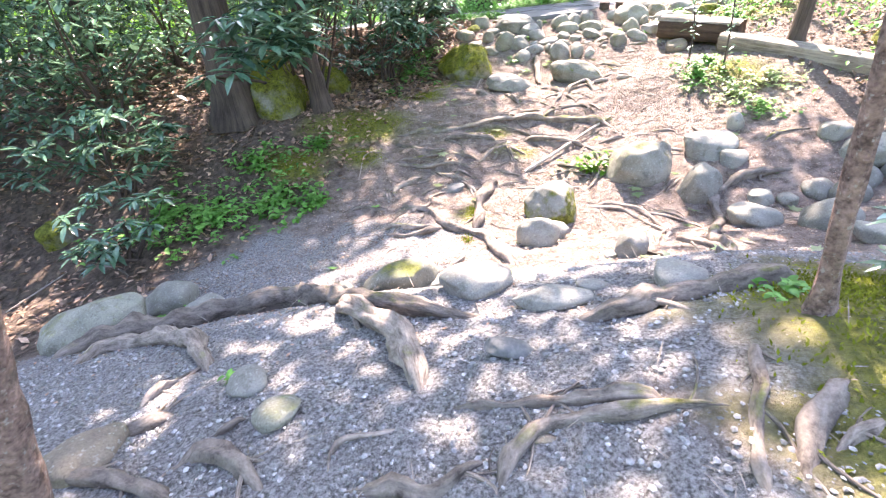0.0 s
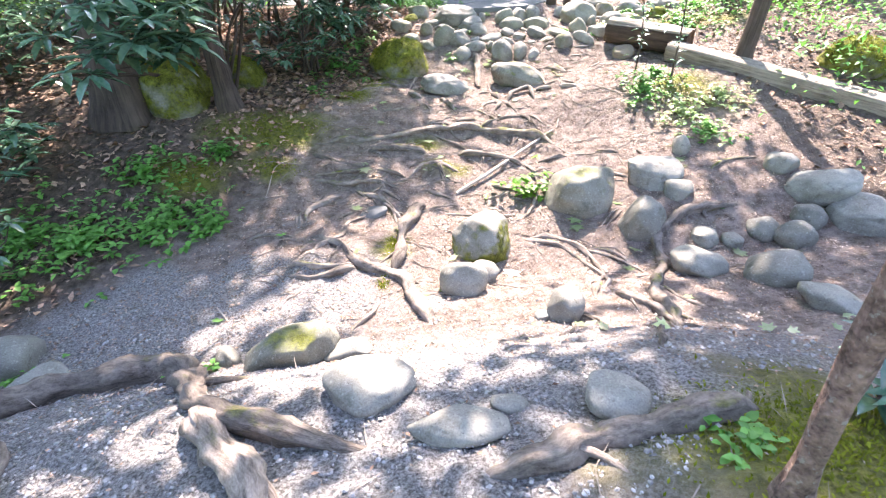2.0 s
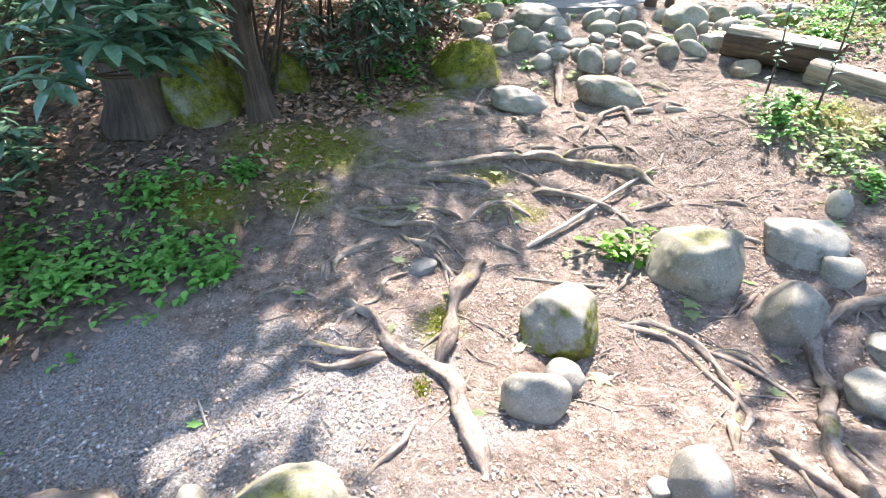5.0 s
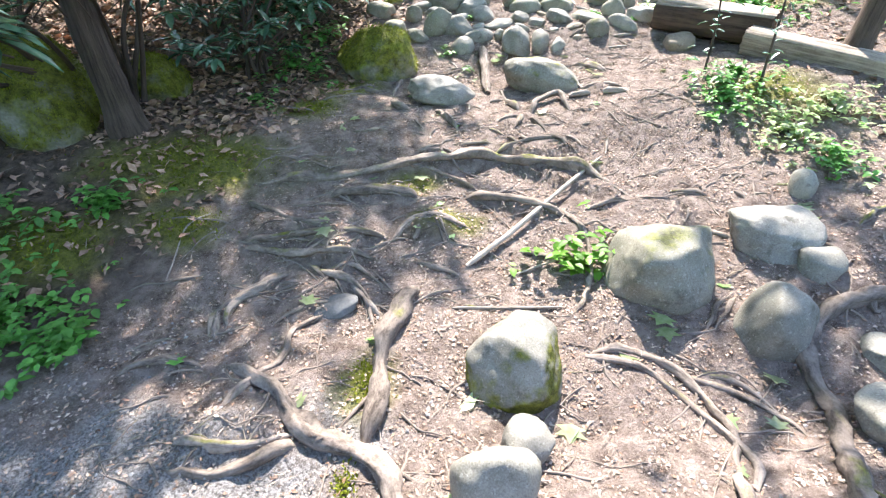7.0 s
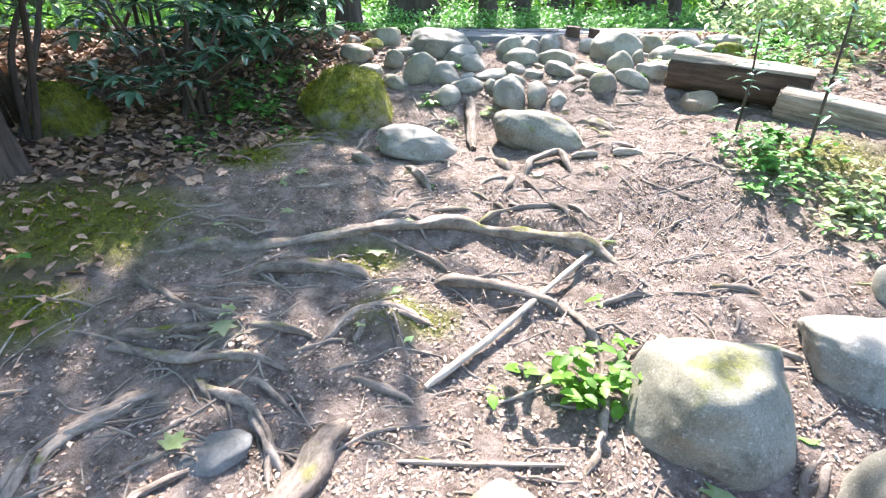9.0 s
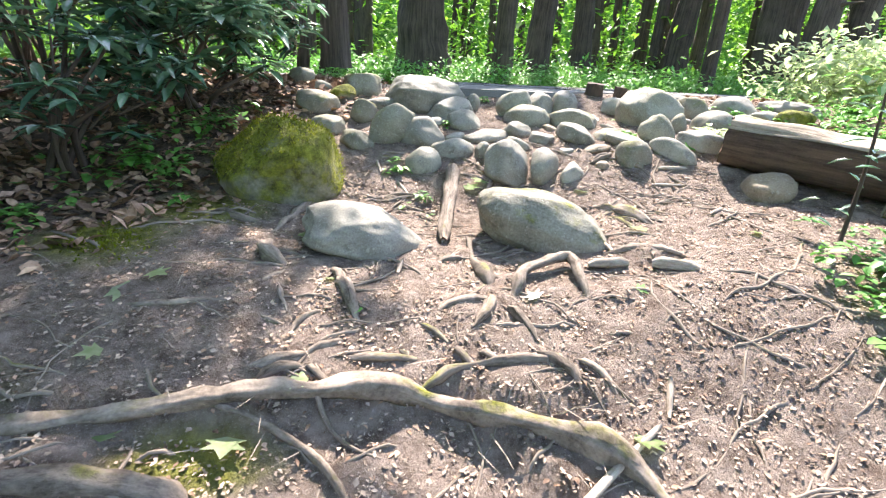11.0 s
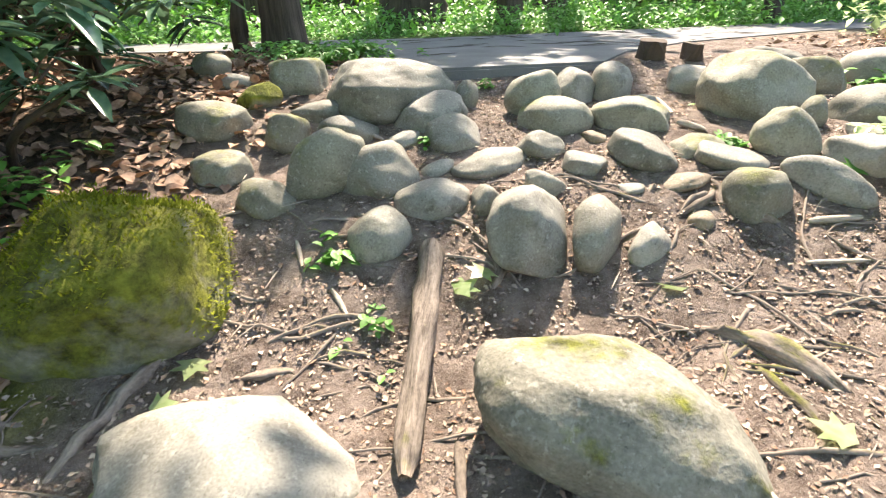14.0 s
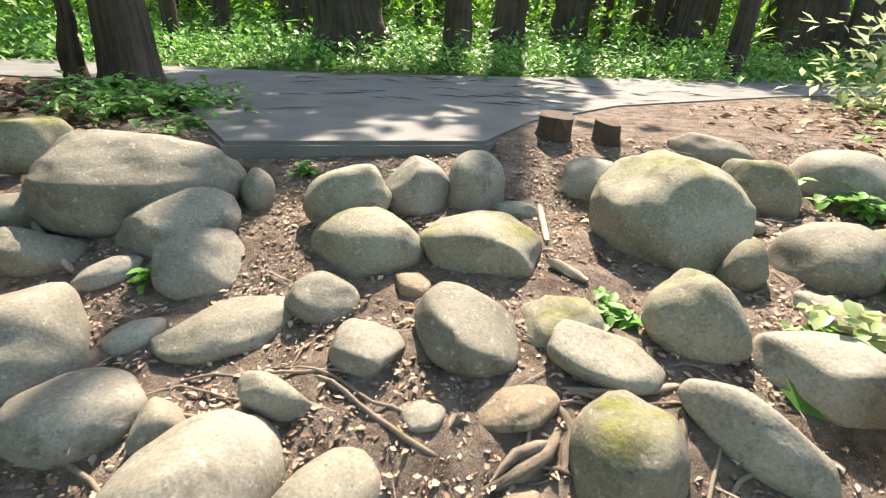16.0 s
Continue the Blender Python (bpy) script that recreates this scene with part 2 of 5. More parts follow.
shade = ground_blend("gravel", flecked.outputs["Result"], gravel)
shade = ground_blend("humus", shade, humus)
shade = ground_blend("moss", shade, mossy_ground)
shade = ground_blend("green", shade, green_floor)
gt.links.new(shade, gb.inputs["Base Color"])
gbump = gt.nodes.new("ShaderNodeBump")
gbump.inputs["Strength"].default_value, gbump.inputs["Distance"].default_value = 1.0, 0.035
gt.links.new(grain, gbump.inputs["Height"])
gfine = gt.nodes.new("ShaderNodeBump")
gfine.inputs["Strength"].default_value, gfine.inputs["Distance"].default_value = 0.8, 0.008
gt.links.new(grit, gfine.inputs["Height"])
gt.links.new(gbump.outputs[0], gfine.inputs["Normal"])
gt.links.new(gfine.outputs[0], gb.inputs["Normal"])

# ---- building helpers ----
rng = np.random.default_rng(7)


def link(name, verts, faces, material, parent=None, label="", smooth=False, grain=None):
    me = bpy.data.meshes.new(name)
    me.from_pydata(verts, [], faces)
    me.materials.append(material)
    if smooth:
        me.polygons.foreach_set("use_smooth", np.ones(len(me.polygons), bool))
    if grain is not None:
        me.attributes.new("grain", "FLOAT_VECTOR", "POINT").data.foreach_set("vector", np.asarray(grain, np.float32).ravel())
    ob = new(name, me)
    if parent:
        ob.parent = parent
    if label:
        tagged(ob, label)
    return ob


# cross sections of the ground: heights at the stations ALONG, one row for each line ACROSS
ACROSS = [-6.0, -3.0, -0.5, 1.5, 3.5, 6.5]
ALONG = [-2.0, 1.5, 2.6, 3.6, 4.6, 5.6, 6.6, 7.6, 8.6, 9.6, 10.4, 11.2]
HEIGHTS = [
    [-0.13, -0.59, -1.03, -1.32, -1.3, -0.98, -0.45, 0.05, 0.31, 0.45, 0.6, 0.74],
    [-0.0, -0.3, -0.59, -0.89, -0.91, -0.65, -0.21, 0.18, 0.27, 0.46, 0.64, 0.74],
    [0.11, -0.08, -0.2, -0.72, -0.68, -0.68, -0.42, -0.06, 0.05, 0.45, 0.67, 0.74],
    [0.23, 0.18, -0.09, -0.62, -0.91, -0.72, -0.51, -0.13, -0.05, 0.34, 0.57, 0.74],
    [0.41, 0.1, -0.32, -0.64, -0.8, -0.46, -0.27, 0.08, 0.15, 0.47, 0.54, 0.74],
    [0.58, 0.07, -0.36, -0.56, -0.49, -0.23, 0.07, 0.36, 0.51, 0.62, 0.69, 0.74],
]


# soil held back behind the cross roots: from x, y to x, y and the height of the step
TERRACES = [
    (-1.35, 5.2, -0.79, 5.19, 0.065),
    (-0.83, 4.55, -0.16, 4.61, 0.065),
    (-0.94, 6.94, 1.36, 7.06, 0.055),
    (1.36, 7.06, 2.24, 6.44, 0.055),
    (-0.2, 6.7, 0.55, 6.67, 0.074),
    (0.9, 6.66, 1.66, 6.34, 0.068),
    (-0.83, 6.25, 0.09, 6.05, 0.068),
    (0.28, 6.2, 0.85, 6.34, 0.068),
    (-0.81, 4.69, -0.18, 4.66, 0.060),
    (-0.8, 6.28, 0.26, 6.24, 0.057),
    (0.44, 6.19, 0.86, 6.3, 0.068),
    (-0.21, 5.95, 0.23, 5.78, 0.057),
    (-0.3, 6.09, 0.14, 6.02, 0.057),
    (-0.48, 5.52, 0.04, 5.61, 0.060),
    (1.23, 7.12, 2.09, 7.06, 0.054),
    (2.3, 8.03, 2.71, 7.92, 0.057),
    (-0.09, 8.49, 0.43, 8.46, 0.055),
]


def eased(v, knots):
    v = np.clip(v, knots[0], knots[-1])
    i = np.clip(np.searchsorted(knots, v) - 1, 0, len(knots) - 2)
    k = np.asarray(knots)
    s = (v - k[i]) / (k[i + 1] - k[i])
    return i, 0.5 * s + 0.5 * s * s * (3 - 2 * s)


def ground_z(x, y):
    x, y = np.asarray(x, float), np.asarray(y, float)
    i, s = eased(x, ACROSS)
    j, u = eased(y, ALONG)
    h = np.asarray(HEIGHTS)
    z = (1 - s) * ((1 - u) * h[i, j] + u * h[i, j + 1]) + s * ((1 - u) * h[i + 1, j] + u * h[i + 1, j + 1])
    for x0, y0, x1, y1, h in TERRACES:
        s = np.clip((x - x0) / (x1 - x0), 0, 1)
        d = y - (y0 + (y1 - y0) * s) - 0.05 * np.sin(s * 7 + y0)
        fade = np.clip((x - x0) / 0.2, 0, 1) * np.clip((x1 - x) / 0.2, 0, 1)
        z = z + h * fade * np.where(d > 0, np.exp(-np.maximum(d, 0) / 0.3), np.clip(1 + d / 0.085, 0, 1))
    return z + 0.012 * np.sin(x * 5.1 + 1.3 * np.sin(y * 3.7)) * np.sin(y * 4.3 + 0.7) * (y < 10.5)


def gz(x, y):
    return float(ground_z(x, y))


def blob(x, y, cx, cy, rx, ry, soft=0.35):
    d = np.sqrt(((x - cx) / rx) ** 2 + ((y - cy) / ry) ** 2)
    d = d + 0.16 * np.sin(x * 6 + 2 * np.sin(y * 5)) + 0.12 * np.sin(y * 9 + 1.5 * np.sin(x * 7))
    return np.clip((1 - d) / soft + 0.5, 0, 1)


def left_edge(y):
    """The trail's shaded edge on the rhododendron side."""
    return np.interp(y, [0, 3, 4.5, 6, 7.5, 9, 11], [-2.6, -3.4, -2.6, -1.2, -0.7, 0.35, 0.9])


def build_ground():
    fx = np.arange(-6.5, 8.0, 0.055)
    xs = np.concatenate([[-400, -150, -60, -30, -18, -12, -9, -7.5], fx, [9, 11, 15, 20, 35, 70, 160, 400]])
    fy = np.arange(-1.0, 11.6, 0.055)
    ys = np.concatenate([[-300, -100, -30, -10, -4, -2], fy, [12.2, 13, 14, 15, 16, 18, 22, 30, 50, 90, 200, 500]])
    X, Y = np.meshgrid(xs, ys)
    rough = np.array([[noise.noise((a * 7, b * 7, 0)) + 0.6 * noise.noise((a * 19, b * 19, 3)) for a in xs] for b in ys])
    fine = np.array([[noise.noise((a * 34, b * 34, 5)) for a in xs] for b in ys])
    near = (Y < 10.4) & (np.abs(X) < 8)
    Zs = ground_z(X, Y) + (0.02 * rough + 0.012 * fine) * near
    n, m = len(xs), len(ys)
    idx = np.arange(n * m).reshape(m, n)
    faces = np.stack([idx[:-1, :-1], idx[:-1, 1:], idx[1:, 1:], idx[1:, :-1]], -1).reshape(-1, 4)
    ob = link("ground", np.stack([X, Y, Zs], -1).reshape(-1, 3).tolist(), faces.tolist(), GROUND, smooth=True)
    tagged(ob, "rooty trail of brown earth, grey gravel, moss and leaf litter", "ground", kind="structure")
    wob = 0.25 * rough
    gravel = np.clip((3.9 - Y - 0.25 * X + wob) / 0.9, 0, 1) * np.clip((X - left_edge(Y) + 0.2) / 0.4, 0, 1)
    gravel = np.maximum(gravel, blob(X, Y, -2.0, 4.2, 2.2, 0.75)) * (1 - blob(X, Y, 2.2, 1.0, 1.3, 1.4))
    humus = np.clip((left_edge(Y) - X + wob) / 0.6, 0, 1)
    humus = np.maximum(humus, np.clip((X - np.interp(Y, [0, 4, 6, 8, 10, 12], [2.2, 4.2, 4.0, 5.2, 5.5, 6.5])) / 0.8, 0, 1) * 0.7)
    moss = np.zeros_like(X)
    for cx, cy, rx, ry in [(-1.3, 7.1, 0.75, 0.3), (-0.4, 8.0, 0.3, 0.22), (-1.25, 6.45, 0.3, 0.2), (-2.1, 6.3, 0.4, 0.3), (1.75, 2.0, 0.6, 0.4), (1.65, 1.1, 0.6, 0.8), (2.2, 1.6, 0.7, 0.8), (0.75, 6.35, 0.3, 0.12), (3.9, 7.4, 0.5, 0.3), (5.2, 9.6, 0.8, 0.4), (0.12, 4.98, 0.16, 0.2), (0.45, 6.8, 0.25, 0.1), (-0.1, 8.5, 0.4, 0.2)]:
        moss = np.maximum(moss, blob(X, Y, cx, cy, rx, ry, 0.8))
    green = np.clip((Y - 13.8) / 1.0, 0, 1)
    for key, mask in (("gravel", gravel), ("humus", humus), ("moss", moss * 0.85), ("green", green)):
        ob.data.attributes.new(key, "FLOAT", "POINT").data.foreach_set("value", mask.ravel().astype(np.float32))


build_ground()

ROAD_Z = 0.752


def build_road():
    near = [(-40, 15.6), (-4, 13.9), (-0.2, 13.1), (0.9, 11.9), (1.3, 11.2), (1.5, 10.84), (2.8, 10.98), (3.2, 11.65), (4.1, 12.5), (6.3, 13.6), (12, 15.2), (40, 20)]
    far = [(40, 25), (12, 17.2), (6.7, 15.6), (3.6, 14.9), (1.6, 14.5), (-4, 15.4), (-40, 18)]
    ring = near + far
    bm = bmesh.new()
    top = [bm.verts.new((x, y, ROAD_Z)) for x, y in ring]
    low = [bm.verts.new((x, y, ROAD_Z - 0.16)) for x, y in ring]
    face = bm.faces.new(top)
    for i in range(len(ring)):
        j = (i + 1) % len(ring)
        bm.faces.new((top[j], top[i], low[i], low[j]))
    bmesh.ops.recalc_face_normals(bm, faces=bm.faces)
    bmesh.ops.bevel(bm, geom=[e for e in bm.edges if all(abs(v.co.z - ROAD_Z) < 1e-4 for v in e.verts)], offset=0.02, segments=2, affect="EDGES")
    bmesh.ops.triangulate(bm, faces=bm.faces)
    me = bpy.data.meshes.new("road")
    bm.to_mesh(me)
    bm.free()
    me.materials.append(ASPHALT)
    tagged(new("road", me), "grey asphalt lane with a rounded raised edge", "road", kind="structure")


build_road()


# ---- leaves ----
LEAF = np.array([(0, 0, 0), (-0.5, 0.33, 0.1), (-0.42, 0.68, 0.06), (0, 1, -0.1), (0.42, 0.68, 0.06), (0.5, 0.33, 0.1), (0, 0.5, 0)])
LEAF_FACES = np.array([(0, 6, 1, 1), (1, 6, 2, 2), (2, 6, 3, 3), (3, 6, 4, 4), (4, 6, 5, 5), (5, 6, 0, 0)])[:, :3]
PLAIN = np.array([(0, 0, 0), (-0.42, 0.45, 0.08), (0, 1, -0.05), (0.42, 0.45, 0.08)])
PLAIN_FACES = np.array([(0, 2, 1), (0, 3, 2)])


LOBES = [(0, 0.0), (-0.28, 0.12), (-0.62, 0.22), (-0.36, 0.36), (-0.66, 0.66), (-0.24, 0.6), (0, 1.0), (0.24, 0.6), (0.66, 0.66), (0.36, 0.36), (0.62, 0.22), (0.28, 0.12)]
MAPLE = np.array([(0, 0.38, 0)] + [(a, b, 0.1 * abs(a) - 0.06 * b) for a, b in LOBES])
MAPLE_FACES = np.array([(0, k + 1, (k + 1) % 12 + 1) for k in range(12)])


def leaves(name, place, heading, pitch, length, width, material, parent=None, plain=False, roll=None):
    """Many leaves in one mesh: base points, compass heading and pitch in radians, lengths and widths in metres."""
    t, f = (MAPLE, MAPLE_FACES) if plain == "maple" else (PLAIN, PLAIN_FACES) if plain else (LEAF, LEAF_FACES)
    n = len(place)
    v = np.repeat(t[None], n, 0).copy()
    v[:, :, 0] *= np.asarray(width)[:, None]
    v[:, :, 1] *= np.asarray(length)[:, None]
    v[:, :, 2] *= np.minimum(length, 2.5 * np.asarray(width))[:, None]
    if roll is not None:
        c, s = np.cos(roll)[:, None], np.sin(roll)[:, None]
        v[:, :, 0], v[:, :, 2] = v[:, :, 0] * c + v[:, :, 2] * s, -v[:, :, 0] * s + v[:, :, 2] * c
    c, s = np.cos(pitch)[:, None], np.sin(pitch)[:, None]
    v[:, :, 1], v[:, :, 2] = v[:, :, 1] * c - v[:, :, 2] * s, v[:, :, 1] * s + v[:, :, 2] * c
    c, s = np.cos(heading)[:, None], np.sin(heading)[:, None]
    v[:, :, 0], v[:, :, 1] = v[:, :, 0] * c - v[:, :, 1] * s, v[:, :, 0] * s + v[:, :, 1] * c
    v += np.asarray(place)[:, None, :]
    k = t.shape[0]
    faces = (f[None] + (np.arange(n) * k)[:, None, None]).reshape(-1, 3)
    me = bpy.data.meshes.new(name)
    me.vertices.add(n * k)
    me.vertices.foreach_set("co", v.reshape(-1).astype(np.float32))
    me.loops.add(faces.size)
    me.loops.foreach_set("vertex_index", faces.reshape(-1).astype(np.int32))
    me.polygons.add(len(faces))
    me.polygons.foreach_set("loop_start", np.arange(0, faces.size, 3, dtype=np.int32))
    me.update(calc_edges=True)
    me.materials.append(material)
    ob = new(name, me)
    if parent:
        ob.parent = parent
    return ob


# ---- stones ----
def river_stone(x, y, z, w, d, h, turn, lean, kind, seed, name="river_stone"):
    """A water-worn stone: a soft block with a few flattened sides, leaning to one side."""
    bm = bmesh.new()
    bmesh.ops.create_icosphere(bm, subdivisions=5 if w > 0.55 else 4 if w > 0.2 else 3, radius=1)
    r = random.Random(seed)
    o = Vector((r.uniform(-50, 50), r.uniform(-50, 50), r.uniform(-50, 50)))
    cuts = [(Vector((r.uniform(-1, 1), r.uniform(-1, 1), r.uniform(-0.2, 0.9))).normalized(), r.uniform(0.68, 0.93)) for _ in range(7)]
    block = r.uniform(0.82, 0.95) if w < 0.8 else 0.76
    taper, shift = r.uniform(-0.16, 0.12), r.uniform(-0.14, 0.14)
    for v in bm.verts:
        p = Vector([math.copysign(abs(c) ** block, c) for c in v.co])
        for n, lim in cuts:
            over = p.dot(n) - lim
            if over > 0:
                p -= n * over * 0.72
        p.x, p.y = (p.x + shift * p.z) * (1 - taper * p.z), p.y * (1 - taper * p.z)
        p *= 1 + 0.11 * noise.noise(p * 1.2 + o) + 0.045 * noise.noise(p * 2.9 + o) + 0.014 * noise.noise(p * 8 + o) + 0.006 * noise.noise(p * 21 + o)
        if p.z < 0:  # buried foot: the flanks go straight down into the earth
            wide = 1 / max(0.45, math.sqrt(max(0.0, 1 - min(1, p.z * p.z)))) ** 0.25
            p.x, p.y = p.x * wide, p.y * wide
        v.co = p
    co = np.array([v.co for v in bm.verts])
    low, high = co.min(0), co.max(0)
    for v in bm.verts:
        v.co = Vector([(c - (a + b) / 2) / (b - a) * full for c, a, b, full in zip(v.co, low, high, (w, d, h))])
    me = bpy.data.meshes.new(name)
    bm.to_mesh(me)
    bm.free()
    me.materials.append(STONE[kind])
    me.polygons.foreach_set("use_smooth", np.ones(len(me.polygons), bool))
    ob = new(name, me)
    ob.matrix_world = pose(x, y, z, r.uniform(-4, 4), lean, turn)
    if kind == "mossy" and w > 0.5:
        moss_coat(ob, me, seed)
    words = {"grey": "smooth grey river stone set in the earth", "pale": "pale worn river stone lying in the trail", "brown": "brown rounded stone on bare earth", "dark": "small dark flat stone on the gravel",
             "moss": "grey stone with patches of yellow-green moss", "longmoss": "long weathered boulder with a little moss at one end", "halfmoss": "round grey stone with moss on its flank", "mossy": "stone thickly covered in yellow-green moss"}
    return tagged(ob, ("large " if w > 0.55 else "") + words[kind], "boulder" if w > 0.55 else "stone", "stones of the trail")


def moss_coat(ob, me, seed):
    """Short moss shoots over the upper faces of a boulder."""
    r = np.random.default_rng(seed)
    tris = [(f.center, f.normal, f.area) for f in me.polygons if f.normal.z > -0.1 and noise.noise(f.center * 4 + Vector((seed, 0, 0))) + f.normal.z * 0.6 > 0.02]
    place, head, pitch = [], [], []
    for c, n, area in tris:
        for _ in range(max(1, int(area * 9000))):
            place.append(np.array(c) + r.normal(0, math.sqrt(area) * 0.6, 3) * 0.9 - 0.006 * np.array(n))
            head.append(math.atan2(-n.x, n.y) + r.normal(0, 0.9))
            pitch.append(math.asin(max(-1, min(1, n.z))) + r.normal(0, 0.5))
    size = r.uniform(0.012, 0.028, len(place))
    leaves("moss", np.array(place), np.array(head), np.array(pitch), size, size * 0.45, BLADE, ob, plain=True)


for row in [
    (1.31, 10.47, 0.65, 0.81, 0.56, 0.42, 27.47, 6.0), (1.76, 10.47, 0.62, 0.14, 0.16, 0.21, 17.0, 0.0), (1.83, 9.79, 0.39, 0.45, 0.25, 0.13, 21.94, -7.0),
    (2.11, 9.91, 0.45, 0.25, 0.26, 0.15, 10.51, 14.0), (2.57, 9.69, 0.45, 0.33, 0.36, 0.19, -8.08, 15.0), (2.85, 10.45, 0.57, 0.21, 0.11, 0.07, -12.89, 0.0),
    (4.01, 11.0, 0.72, 0.44, 0.24, 0.18, -32.15, 4.0), (3.92, 9.98, 0.56, 0.36, 0.39, 0.27, -44.22, -5.0), (2.96, 9.57, 0.43, 0.33, 0.27, 0.13, -26.41, 14.0),
    (2.19, 9.17, 0.26, 0.2, 0.41, 0.28, -34.14, 0.0), (1.27, 9.28, 0.24, 0.28, 0.31, 0.24, 17.72, 4.0), (1.24, 9.7, 0.4, 0.42, 0.44, 0.31, 15.2, 2.0),
]:
    river_stone(*row, "grey", int(row[0] * 100) + int(row[1] * 37))
for row in [
    (0.24, 10.82, 0.71, 0.23, 0.16, 0.12, 25.72, 0.0), (0.88, 10.28, 0.58, 0.33, 0.22, 0.16, 19.05, 0.0), (1.07, 10.09, 0.52, 0.35, 0.24, 0.17, 16.52, 8.0),
    (1.76, 9.44, 0.32, 0.14, 0.17, 0.16, 2.02, 0.0), (2.04, 9.49, 0.37, 0.21, 0.1, 0.11, -6.29, 24.0), (0.69, 4.28, -0.69, 0.4, 0.35, 0.37, -10.02, 28.0),
    (3.08, 5.43, -0.54, 0.3, 0.35, 0.22, -45.71, 10.0), (2.55, 5.06, -0.7, 0.41, 0.47, 0.52, -43.87, 4.0), (3.42, 6.12, -0.34, 0.19, 0.23, 0.26, -42.49, 0.0),
    (-0.2, 3.44, -0.62, 0.37, 0.19, 0.12, 11.93, -5.0), (-2.78, 3.91, -0.84, 0.49, 0.55, 0.31, 51.02, 0.0), (-1.03, 3.55, -0.69, 0.16, 0.19, 0.14, 31.14, 0.0),
]:
    river_stone(*row, "grey", int(row[0] * 100) + int(row[1] * 37))
for row in [
    (4.42, 5.19, -0.51, 0.7, 0.6, 0.4, -43.33, -14.0), (4.13, 4.87, -0.66, 0.31, 0.36, 0.26, -43.39, 10.0), (3.84, 4.62, -0.71, 0.33, 0.27, 0.29, -42.99, 22.0),
    (3.22, 4.01, -0.61, 0.47, 0.47, 0.28, -42.46, -8.0), (3.27, 3.52, -0.56, 0.44, 0.31, 0.17, -47.68, 4.0), (4.26, 5.58, -0.39, 0.33, 0.37, 0.25, -39.76, 0.0),
    (3.67, 4.83, -0.74, 0.31, 0.36, 0.22, -40.1, 0.0), (2.75, 4.32, -0.72, 0.48, 0.41, 0.23, -35.05, 8.0), (3.3, 4.72, -0.77, 0.2, 0.23, 0.13, -37.63, 0.0),
    (3.08, 4.8, -0.76, 0.25, 0.3, 0.18, -35.06, 0.0), (4.53, 3.96, -0.58, 0.32, 0.37, 0.23, -53.22, 0.0),
]:
    river_stone(*row, "grey", int(row[0] * 100) + int(row[1] * 37))
for row in [
    (1.51, 10.26, 0.56, 0.46, 0.37, 0.26, 25.44, -5.0), (1.65, 10.08, 0.48, 0.33, 0.35, 0.23, 23.87, -5.0), (1.36, 10.02, 0.47, 0.23, 0.14, 0.09, 32.64, -12.0),
    (1.55, 9.77, 0.38, 0.19, 0.14, 0.08, 31.58, -12.0), (2.27, 9.66, 0.41, 0.22, 0.25, 0.11, 5.42, 8.0), (2.42, 10.53, 0.63, 0.3, 0.34, 0.28, -0.94, 12.0),
    (2.7, 10.56, 0.64, 0.28, 0.32, 0.3, -8.42, 15.0), (3.28, 10.7, 0.63, 0.33, 0.31, 0.22, -21.38, 0.0), (4.53, 10.65, 0.67, 0.5, 0.4, 0.29, -43.77, 0.0),
    (3.25, 9.29, 0.4, 0.4, 0.16, 0.18, -44.5, 22.0), (2.43, 9.43, 0.35, 0.13, 0.11, 0.05, -2.53, 0.0), (3.84, 10.3, 0.56, 0.12, 0.1, 0.07, -37.69, 0.0),
]:
    river_stone(*row, "pale", int(row[0] * 100) + int(row[1] * 37))
for row in [
    (3.74, 9.66, 0.5, 0.29, 0.14, 0.09, -47.25, 5.0), (1.92, 9.24, 0.28, 0.34, 0.52, 0.36, -15.17, 0.0), (2.4, 9.09, 0.21, 0.13, 0.25, 0.21, -51.97, 0.0),
    (1.49, 9.5, 0.31, 0.4, 0.3, 0.19, 9.69, -5.0), (5.17, 10.71, 0.7, 0.66, 0.25, 0.18, -46.41, 4.0), (4.64, 10.24, 0.61, 0.38, 0.25, 0.18, -46.07, 0.0),
    (3.55, 9.45, 0.45, 0.4, 0.31, 0.22, -41.94, 10.0), (0.93, 8.24, -0.01, 0.72, 0.58, 0.32, 15.22, 14.0), (0.91, 4.51, -0.79, 0.26, 0.29, 0.19, -16.02, 8.0),
    (2.96, 5.75, -0.48, 0.61, 0.6, 0.37, -41.07, 4.0), (1.38, 3.67, -0.57, 0.27, 0.31, 0.28, -28.32, -5.0), (1.21, 3.67, -0.63, 0.12, 0.13, 0.05, -24.57, 0.0),
]:
    river_stone(*row, "pale", int(row[0] * 100) + int(row[1] * 37))
for row in [
    (-2.22, 3.42, -0.74, 0.39, 0.42, 0.22, 51.58, -6.0), (0.05, 2.65, -0.14, 0.46, 0.38, 0.17, 6.04, 0.0), (1.15, 2.32, -0.01, 0.28, 0.27, 0.12, -30.12, 10.0),
    (0.45, 2.29, -0.07, 0.45, 0.21, 0.1, -7.45, -4.0), (0.69, 2.39, -0.07, 0.17, 0.11, 0.05, -15.06, 0.0), (4.63, 4.78, -0.62, 0.63, 0.62, 0.41, -47.53, 5.0),
    (-1.13, 1.86, -0.14, 0.2, 0.22, 0.09, 31.18, -8.0),
]:
    river_stone(*row, "pale", int(row[0] * 100) + int(row[1] * 37))
